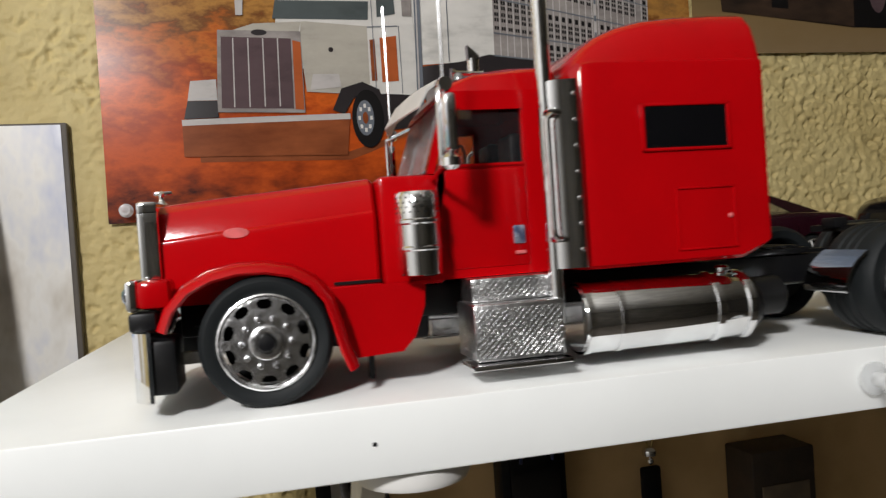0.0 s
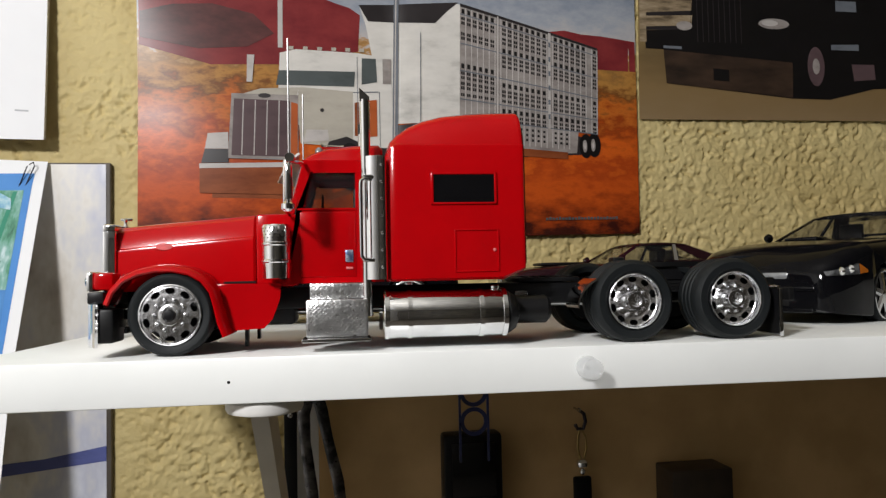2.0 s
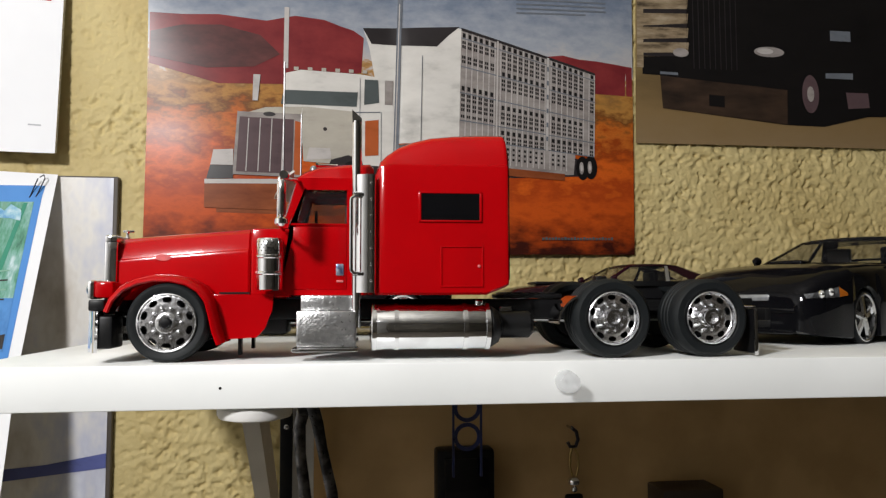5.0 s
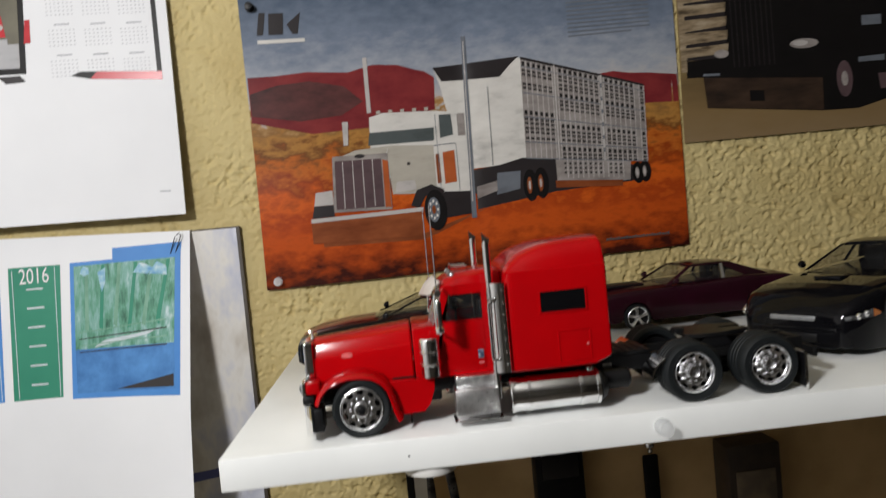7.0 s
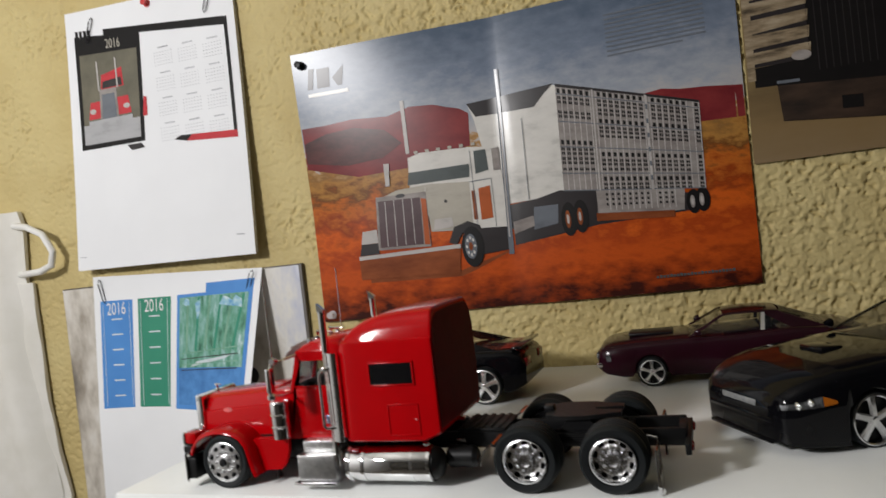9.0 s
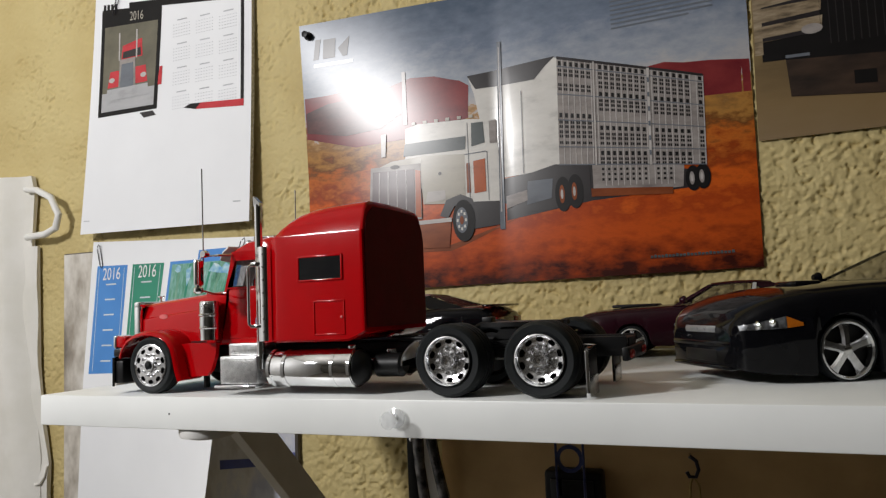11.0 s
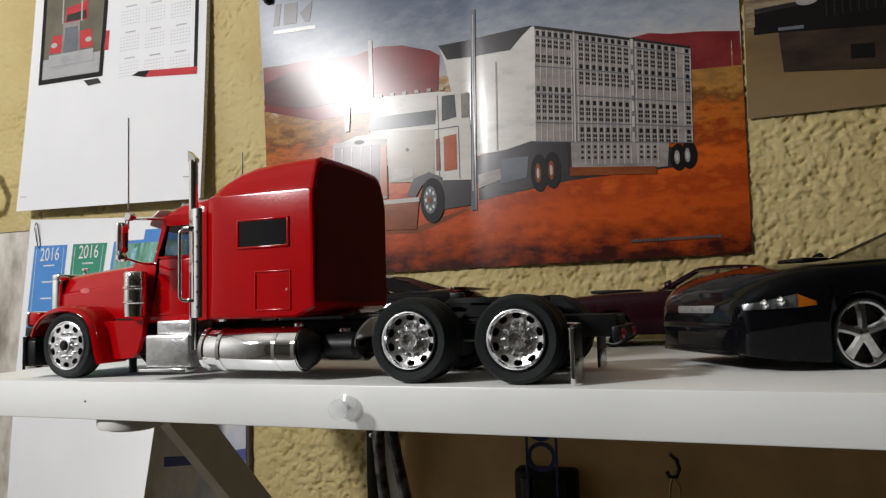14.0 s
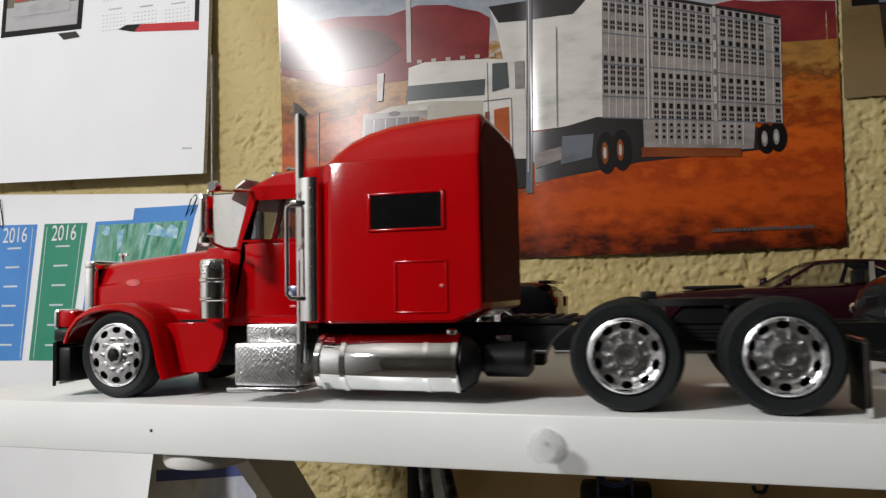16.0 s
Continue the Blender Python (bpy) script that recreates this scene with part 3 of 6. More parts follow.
    for z in (0.0370, 0.0712):
        tp("shield_clamp", box(BM(), 0.1796, 0.1836, min(s * 0.036, s * 0.0402), max(s * 0.036, s * 0.0402), z - 0.0008, z + 0.0008, 0.0004), CHROME, parent=e)
    # tread-plate battery box and steps
    a, b = sorted((s * 0.020, s * 0.0385))
    st = tp("step_box", box(BM(), 0.1562, 0.1812, a, b, 0.0060, 0.0212, 0.0006), TREAD_PLATE, "diamond plate step box")
    a2, b2 = sorted((s * 0.020, s * 0.0325))
    tp("upper_step", box(BM(), 0.1575, 0.1805, a2, b2, 0.0213, 0.0278, 0.0004), TREAD_PLATE, parent=st)
    a3, b3 = sorted((s * 0.028, s * 0.0415))
    tp("step_plate", box(BM(), 0.1545, 0.1822, a3, b3, 0.0042, 0.0057, 0.0004), CHROME, parent=st)
    for (x0, x1, z0, z1, y) in ((0.1568, 0.1806, 0.0068, 0.0205, 0.0386), (0.158, 0.18, 0.0218, 0.0272, 0.0326)):
        studs = BM()
        step = 0.00088
        for row in range(int((z1 - z0) / step)):
            for col in range(int((x1 - x0) / step)):
                cx, cz, q = x0 + (col + 0.5) * step, z0 + (row + 0.5) * step, 1 if (row + col) % 2 else -1
                prism(studs, [(cx - 0.00034, cz - q * 0.00034 - 0.0001), (cx - 0.00034, cz - q * 0.00034 + 0.0001), (cx + 0.00034, cz + q * 0.00034 + 0.0001), (cx + 0.00034, cz + q * 0.00034 - 0.0001)], "y", s * (y - 0.0002), s * (y + 0.00016))
        tagged(tp("tread_pattern", studs, TREAD_PLATE, parent=st), kind="stuff")
    # fuel tank with straps
    cy, cz, r = s * 0.0298, 0.0140, 0.0100
    t = tp("fuel_tank", lathe(BM(), (0.1878, cy, cz), "x", [(r * 0.55, 0.0), (r * 0.93, 0.0), (r, 0.0012), (r, 0.0505), (r * 0.93, 0.0517), (r * 0.55, 0.0517)], 40), CHROME, "polished round fuel tank")
    for x in (0.1985, 0.2285, 0.2385, 0.1890):
        tp("tank_strap", lathe(BM(), (x, cy, cz), "x", [(r, -0.0009), (r + 0.0004, -0.0009), (r + 0.0004, 0.0009), (r, 0.0009)], 40, closed=True), CHROME, parent=t)
    tp("tank_cap", lathe(BM(), (0.2355, cy - s * 0.0005, cz + r * 0.96), "z", [(0.0018, 0.0), (0.0022, 0.0005), (0.0022, 0.0016), (0.0014, 0.0022)], 16), CHROME, parent=t)
    tp("tank_end", lathe(BM(), (0.2396, cy, cz), "x", [(r * 0.9, 0.0), (r * 0.92, 0.001), (r * 0.72, 0.0042), (r * 0.3, 0.006)], 32), BLACK, parent=t)
    tp("tank_bracket", box(BM(), 0.192, 0.235, min(s * 0.012, s * 0.021), max(s * 0.012, s * 0.021), 0.0175, 0.0215), BLACK, parent=t)
    # chrome quarter fender ahead of the drive wheels
    rings = []
    for k in range(8):
        w = radians(132 + k * 7)
        x, z = 0.2940 + 0.0250 * math.cos(w), 0.0160 + 0.0215 * math.sin(w) * 0.72
        rings.append([(x, s * 0.0225, z), (x, s * 0.0400, z), (x + 0.0006, s * 0.0400, z - 0.0006), (x + 0.0006, s * 0.0225, z - 0.0006)])
    tp("quarter_fender", loft(BM(), rings), CHROME, "curved chrome quarter fender", angle=60)
    # mud flap behind the last axle
    f = tp("mud_flap", box(BM(), 0.3602, 0.3609, min(s * 0.0195, s * 0.039), max(s * 0.0195, s * 0.039), 0.0015, 0.0215, 0.0002), BLACK, "black mud flap with bright plate")
    tp("flap_plate", box(BM(), 0.3611, 0.3615, min(s * 0.021, s * 0.0385), max(s * 0.021, s * 0.0385), 0.0010, 0.0100, 0.0001), STEEL, "bright metal flap weight", f)
    tp("flap_edge", box(BM(), 0.3598, 0.3614, min(s * 0.0388, s * 0.0396), max(s * 0.0388, s * 0.0396), 0.0006, 0.0215, 0.0002), CHROME, parent=f)
    tp("flap_bracket", tube(BM(), [(0.352, s * 0.012, 0.0225), (0.3602, s * 0.016, 0.0222), (0.3606, s * 0.0385, 0.0220)], 0.0008), STEEL, parent=f)


def sleeper():
    rings = []
    table = ((0.1892, 0.0350, 0.0795), (0.1898, 0.0358, 0.0830), (0.1915, 0.0364, 0.0872), (0.1945, 0.0367, 0.0906), (0.1995, 0.0368, 0.0943), (0.2060, 0.0369, 0.0972), (0.2140, 0.0370, 0.0993),
             (0.2250, 0.0370, 0.1005), (0.2380, 0.0370, 0.1011), (0.2462, 0.0370, 0.1012), (0.2466, 0.0370, 0.1012), (0.2476, 0.0367, 0.1004), (0.2480, 0.0361, 0.0994))
    for x, w, top in table:
        ridge = min(0.0850, top - 0.0028)
        low = 0.0280 if x < 0.241 else 0.0280 + (x - 0.241) * 0.62
        half = [(0.0, low), (w - 0.001, low), (w, low + 0.001), (w, ridge - 0.0008), (w - 0.0002, ridge), (w - 0.0009, ridge + 0.0004)]
        k = (top - ridge)
        half += [(w - 0.0022, ridge + k * 0.35), (w - 0.0040, ridge + k * 0.68), (w - 0.0066, ridge + k * 0.88), (w - 0.0105, ridge + k * 0.97), (w * 0.3, top), (0.0, top)]
        rings.append([(x, y, z) for y, z in mirrored(half)])
    b = tp("sleeper", loft(BM(), rings), RED, "red sleeper box with a raised roof", angle=32)
    # thin plate added over the rear; its dark colour stands for shade
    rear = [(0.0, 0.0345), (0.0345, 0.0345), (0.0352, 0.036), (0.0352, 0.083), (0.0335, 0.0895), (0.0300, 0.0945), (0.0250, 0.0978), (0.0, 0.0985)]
    tp("sleeper_rear_shade", loft(BM(), [[(x, y, z) for y, z in mirrored(rear)] for x in (0.2479, 0.2486)]), SHADED_RED, "matt red plate, darkened as the shaded rear side", b)
    for s in (-1, 1):
        y0, y1 = s * 0.0368, s * 0.0378
        win = BM()
        for q in ((0.2080, 0.2360, 0.0722, 0.0732), (0.2080, 0.2360, 0.0596, 0.0606), (0.2080, 0.2092, 0.0596, 0.0732), (0.2348, 0.2360, 0.0596, 0.0732)):
            box(win, q[0], q[1], min(y0, y1), max(y0, y1), q[2], q[3], 0.0004)
        f = tp("sleeper_window_frame", win, RED, parent=b)
        pane = prism(BM(), [(0.2090, 0.0604), (0.2350, 0.0604), (0.2350, 0.0724), (0.2090, 0.0724)], "y", s * 0.0369, s * 0.0373)
        tp("sleeper_window", pane, WINDOW, "black window pane", b)
        hat = BM()
        for q in ((0.2175, 0.2365, 0.0486, 0.0493), (0.2175, 0.2365, 0.0313, 0.0320), (0.2175, 0.2182, 0.0313, 0.0493), (0.2358, 0.2365, 0.0313, 0.0493)):
            box(hat, q[0], q[1], min(y0, s * 0.0375), max(y0, s * 0.0375), q[2], q[3], 0.0003)
        h = tp("hatch", hat, RED, "red luggage hatch outline", b)
        tp("hatch_latch", lathe(BM(), (0.2345, s * 0.0370, 0.0405), "y", [(0.0007, -s * 0.0003), (0.0007, s * 0.0004), (0.0004, s * 0.0006)], 10), PALE_RED, parent=b)
        tp("sleeper_seam", box(BM(), 0.2395, 0.2398, min(y0, s * 0.0372), max(y0, s * 0.0372), 0.0870, 0.0874), RED, parent=b)


def chassis():
    for s in (-1, 1):
        a, b = sorted((s * 0.0105, s * 0.0135))
        rail = BM()
        box(rail, 0.080, 0.3740, a, b, 0.0170, 0.0262, 0.0006)
        tp("frame_rail", rail, BLACK)
    for x in (0.09, 0.16, 0.25, 0.272, 0.316, 0.345, 0.3725):
        tp("cross_member", box(BM(), x - 0.002, x + 0.002, -0.0105, 0.0105, 0.018, 0.0255, 0.0004), BLACK)
    tp("engine_block", box(BM(), 0.092, 0.150, -0.0102, 0.0102, 0.010, 0.0255, 0.002), BLACK)
    for x in (0.103, 0.294, 0.339):
        ax = BM()
        lathe(ax, (x, 0, 0.0165), "y", [(0.0018, -0.028), (0.0022, -0.012), (0.0050 if x > 0.2 else 0.0022, -0.004), (0.0050 if x > 0.2 else 0.0022, 0.004), (0.0022, 0.012), (0.0018, 0.028)], 16)
        tp("axle", ax, BLACK)
    tp("drive_shaft", tube(BM(), [(0.15, 0, 0.0155), (0.29, 0, 0.0165), (0.336, 0, 0.0165)], 0.0016), STEEL)
    tp("air_tank", lathe(BM(), (0.244, -0.020, 0.0145), "x", [(0.004, 0.0), (0.0062, 0.002), (0.0062, 0.016), (0.004, 0.018)], 20), BLACK)
    tp("spare_air_tank", lathe(BM(), (0.244, 0.020, 0.0145), "x", [(0.004, 0.0), (0.0062, 0.002), (0.0062, 0.016), (0.004, 0.018)], 20), BLACK)
    tp("frame_plate", box(BM(), 0.2478, 0.2535, -0.0142, -0.0136, 0.0165, 0.0225, 0.0002), STEEL, "small bright plate on the rail")
    deck = BM()
    box(deck, 0.2495, 0.2780, -0.0150, 0.0150, 0.0264, 0.0285, 0.0006)
    d = tp("deck_plate", deck, BLACK, "black slatted deck plate")
    for k in range(5):
        tp("slat", box(BM(), 0.2515 + k * 0.0052, 0.2540 + k * 0.0052, -0.0150, 0.0150, 0.0286, 0.0293, 0.0002), BLACK, parent=d)
    for s in (-1, 1):
        springs = BM()
        front = BM()
        for k in range(4):
            box(springs, 0.300 - k * 0.004 + 0.004, 0.333 + k * 0.004 - 0.004, s * 0.0165 - 0.002, s * 0.0165 + 0.002, 0.0205 + k * 0.0013, 0.0216 + k * 0.0013)
        for k in range(3):
            box(front, 0.092 - k * 0.004, 0.114 + k * 0.004, s * 0.0165 - 0.0018, s * 0.0165 + 0.0018, 0.0165 + k * 0.0013, 0.0176 + k * 0.0013)
        tp("leaf_spring", springs, BLACK)
        tp("front_spring", front, BLACK)
    # fifth wheel: a tilted plate with two ramps
    fw = BM()
    outline = [(0.3010, -0.0120), (0.3080, -0.0160), (0.3240, -0.0160), (0.3360, -0.0110), (0.3420, -0.0095), (0.3420, -0.0035), (0.3270, -0.0018), (0.3270, 0.0018), (0.3420, 0.0035), (0.3420, 0.0095), (0.3360, 0.0110), (0.3240, 0.0160), (0.3080, 0.0160), (0.3010, 0.0120)]
    prism(fw, outline, "z", 0.0322, 0.0345)
    ob = tp("fifth_wheel", fw, BLACK, "black fifth wheel coupling plate")
    base = BM()
    for s in (-1, 1):
        prism(base, [(0.308, 0.0262), (0.330, 0.0262), (0.325, 0.0322), (0.313, 0.0322)], "y", s * 0.012, s * 0.0142)
    box(base, 0.2985, 0.3040, -0.0035, 0.0035, 0.0335, 0.0372, 0.0006)
    tp("fifth_wheel_base", base, BLACK, parent=ob)
    tail = BM()
    box(tail, 0.3735, 0.3765, -0.0250, 0.0250, 0.0155, 0.0215, 0.0006)
    t = tp("tail_bar", tail, BLACK)
    for s in (-1, 1):
        for d in (0.0, 0.005):
            tp("tail_light", lathe(BM(), (0.3765, s * (0.0155 + d), 0.0185), "x", [(0.0018, 0.0), (0.0018, 0.0008), (0.0012, 0.0012), (0.0002, 0.0013)], 12), RED_STRIPE, parent=t)
    for s in (-1, 1):
        tp("step_bracket", box(BM(), 0.1298, 0.1312, s * 0.020 - 0.002, s * 0.020 + 0.002, 0.002, 0.012), BLACK)


hood()
front_end()
fenders()
cab()
sleeper()
chassis()
for s in (-1, 1):
    chrome_side(s)
    wheel(truck, 0.1030 - LX, s * 0.0315, 0.0166, s, 0.0166, 0.0120, 0.0100, disc_rim_mesh(0.0122, 0.0022, 10, -0.35, 0.36, 0.0012), 0.0008, cap=0.0023)
    for x in (0.2940, 0.3392):
        wheel(truck, x - LX, s * 0.0300, 0.0176, s, 0.0176, 0.0116, 0.0210, disc_rim_mesh(0.0117, 0.0050, 10, 0.7, 0.36, 0.0036), 0.0006)


# ---- model cars ----
def model_car(root, L, W, H, paint, track, wheel_r, rim_r, axles, tables, glass, details):
    """A die-cast car. Local x runs forward from the tail (0) to the nose (L), y to its left."""
    belt_t, width_t, low_t = tables
    archr = wheel_r * 1.1

    def section(u):
        f = u / L
        belt, w, low = lerp_table(belt_t, f) * H, lerp_table(width_t, f) * W / 2, lerp_table(low_t, f) * H
        side = low
        for ax in axles:
            d = u - ax
            if abs(d) < archr:
                side = max(side, wheel_r + math.sqrt(archr * archr - d * d))
        side = min(side, belt - 0.10 * H)
        mid = max(side + 0.02 * H, min(0.36 * H, belt - 0.06 * H))
        return [(0.0, low), (w * 0.62, low), (w * 0.66, side), (w * 0.97, side), (w * 0.985, side + 0.01 * H), (w, mid), (w * 0.985, max(mid + 0.005 * H, belt - 0.075 * H)), (w * 0.93, belt - 0.022 * H), (w * 0.82, belt), (w * 0.45, belt + 0.018 * H), (0.0, belt + 0.026 * H)]

    stations = sorted({L * k / 60 for k in range(61)} | {a + archr * q for a in axles for q in (-1.0, -0.97, -0.85, -0.5, 0.5, 0.85, 0.97, 1.0)} | {L * 0.004, L * 0.012, L * 0.988, L * 0.996})
    rings = [[(u, y, z) for y, z in mirrored(section(u))] for u in stations]
    body = part("body", loft(BM(), rings), paint, root, angle=45)

    def patch(name, u0, u1, k0, k1, side, mat, label="", lift=0.0005, nu=10, nk=5, heights=None):
        bm = BM()
        grid = []
        for i in range(nu + 1):
            u = u0 + (u1 - u0) * i / nu
            half = section(u)
            row = []
            for j in range(nk + 1):
                k = k0 + (k1 - k0) * j / nk
                a = int(min(k, len(half) - 2))
                y, z = (half[a][q] + (half[a + 1][q] - half[a][q]) * (k - a) for q in (0, 1))
                if heights:
                    lo, hi = heights(u / L)
                    z = (lo + (hi - lo) * j / nk) * H
                    y = lerp_table([(q[1], q[0]) for q in half[4:9]], z)
                row.append(bm.verts.new((u + lift * (u / L - 0.5) * 1.6, side * (y + (lift if k < 8.2 else 0)), z + (lift if k > 6.5 else 0))))
            grid.append(row)
        for a, b in zip(grid, grid[1:]):
            for j in range(nk):
                bm.faces.new((a[j], a[j + 1], b[j + 1], b[j]))
        return part(name, bm, mat, body, label)

    # cabin: roof, pillars and panes
    g0, g1, g2, g3, wb, wr = glass          # rear base, roof rear, roof front, screen base; half widths at belt and roof
    zb = lambda u: lerp_table(belt_t, u / L) * H + 0.006 * H
    P = lambda u, y, z: Vector((u, y, z))
    zr = H * 0.985
    rr = []
    for q in range(9):
        u = g1 + (g2 - g1) * q / 8
        e = 1 - ((q - 4) / 4) ** 2
        z = zr - 0.022 * H * (1 - e)
        w = wr * (0.95 + 0.05 * e)
        half = [(0.0, z - 0.02 * H), (w * 0.97, z - 0.035 * H), (w * 1.02, z - 0.03 * H), (w, z - 0.012 * H), (w * 0.85, z + 0.004 * H), (w * 0.4, z + 0.014 * H), (0, z + 0.016 * H)]
        rr.append([(u, y, zz) for y, zz in mirrored(half)])
    roof = part("roof", loft(BM(), rr), paint, root, angle=50)
    zt = zr - 0.032 * H

    def beam(a, b, t0, t1, wide):
        bm = BM()
        a, b = Vector(a), Vector(b)
        rings_ = []
        for p, t, w in ((a, t0, wide * 1.2), (b, t1, wide)):
            rings_.append([p + Vector((-w, -t, 0)), p + Vector((w, -t, 0)), p + Vector((w, t, 0)), p + Vector((-w, t, 0))])
        return loft(bm, rings_)

    for sd in (-1, 1):
        part("front_pillar", beam((g3, sd * wb * 0.99, zb(g3)), (g2, sd * wr * 0.97, zt), 0.0009, 0.0009, 0.0018), paint, roof)
        gm = g0 + (g3 - g0) * 0.46
        part("middle_pillar", beam((gm, sd * wb, zb(gm)), (gm - 0.002, sd * wr * 1.0, zt), 0.0008, 0.0008, 0.0013), details.get("pillar", paint), roof)
        rear = BM()
        q0, q1 = g0 + (g3 - g0) * 0.10, g0 + (g3 - g0) * 0.26
        loft(rear, [[(g0, sd * wb * 0.92, zb(g0)), (q1, sd * wb, zb(q1)), (q1, sd * (wb - 0.0014), zb(q1)), (g0, sd * (wb * 0.92 - 0.0014), zb(g0))],
                    [(g1, sd * wr * 0.93, zt), (g1 + (q1 - g0) * 0.5, sd * wr * 0.99, zt), (g1 + (q1 - g0) * 0.5, sd * (wr - 0.0014), zt), (g1, sd * (wr * 0.93 - 0.0014), zt)]])
        part("rear_pillar", rear, paint, roof)
        for n_, (ua, ub, ta, tb) in (("front_window", (gm + 0.0012, g3 - 0.001, gm, g2)), ("rear_window", (q1, gm - 0.0012, g1 + (q1 - g0) * 0.5, gm - 0.003))):
            bm = BM()
            loft(bm, [[(ua, sd * (wb - 0.0006), zb(ua)), (ub, sd * (wb - 0.0006), zb(ub)), (ub, sd * (wb - 0.0010), zb(ub)), (ua, sd * (wb - 0.0010), zb(ua))],
                      [(ta, sd * (wr - 0.0004), zt), (tb, sd * (wr - 0.0004), zt), (tb, sd * (wr - 0.0008), zt), (ta, sd * (wr - 0.0008), zt)]])
            part(n_, bm, GLASS, roof, "clear side window")
        mir = lathe(BM(), (g3 - 0.006, sd * (W / 2 * 0.98), zb(g3) + 0.004), "x", [(0.0012, -0.002), (0.0030, -0.0015), (0.0032, 0.0), (0.0016, 0.003)], 14)
        mo = part("door_mirror", mir, paint, root)
    for n_, (ub, ut, w0, w1) in (("windscreen", (g3, g2, wb * 0.97, wr * 0.94)), ("rear_screen", (g0, g1, wb * 0.9, wr * 0.92))):
        bm = BM()
        rows = []
        for q in range(5):
            f = q / 4
            u, w, z = ub + (ut - ub) * f, w0 + (w1 - w0) * f, zb(ub) + (zt + 0.012 * H - zb(ub)) * f
            sgn = 1 if ub > ut else -1
            rows.append([(u + sgn * 0.0035 * (1 - (k / 3) ** 2) * (1 - 0.4 * f), w * k / 3, z + 0.02 * H * math.sin(f * math.pi) * 0.5) for k in range(-3, 4)])
        rows2 = [list(r) + [(x - 0.0004, y, z - 0.0004) for x, y, z in reversed(r)] for r in rows]
        loft(bm, rows2)
        part(n_, bm, GLASS, roof, "clear curved screen")
    cabin = BM()
    box(cabin, g0 + 0.004, g3 - 0.002, -wb * 0.9, wb * 0.9, zb(g3) - 0.004, zb(g3) - 0.0018)
    part("cabin_floor", cabin, BLACK, root)
    for sd in (-1, 1):
        seat = BM()
        us = g0 + (g3 - g0) * 0.42
        box(seat, us - 0.004, us + 0.001, sd * wb * 0.45 - 0.008, sd * wb * 0.45 + 0.008, zb(g3) - 0.004, zt - 0.004, 0.0015)
        part("car_seat", seat, BLACK, root)
    for ax in axles:
        for sd in (-1, 1):
            wheel(root, ax, sd * (track - 0.0045), wheel_r, sd, wheel_r, rim_r, 0.0095, spoke_rim_mesh(rim_r), 0.0006, details.get("rim", RIM))
    return body, patch, section


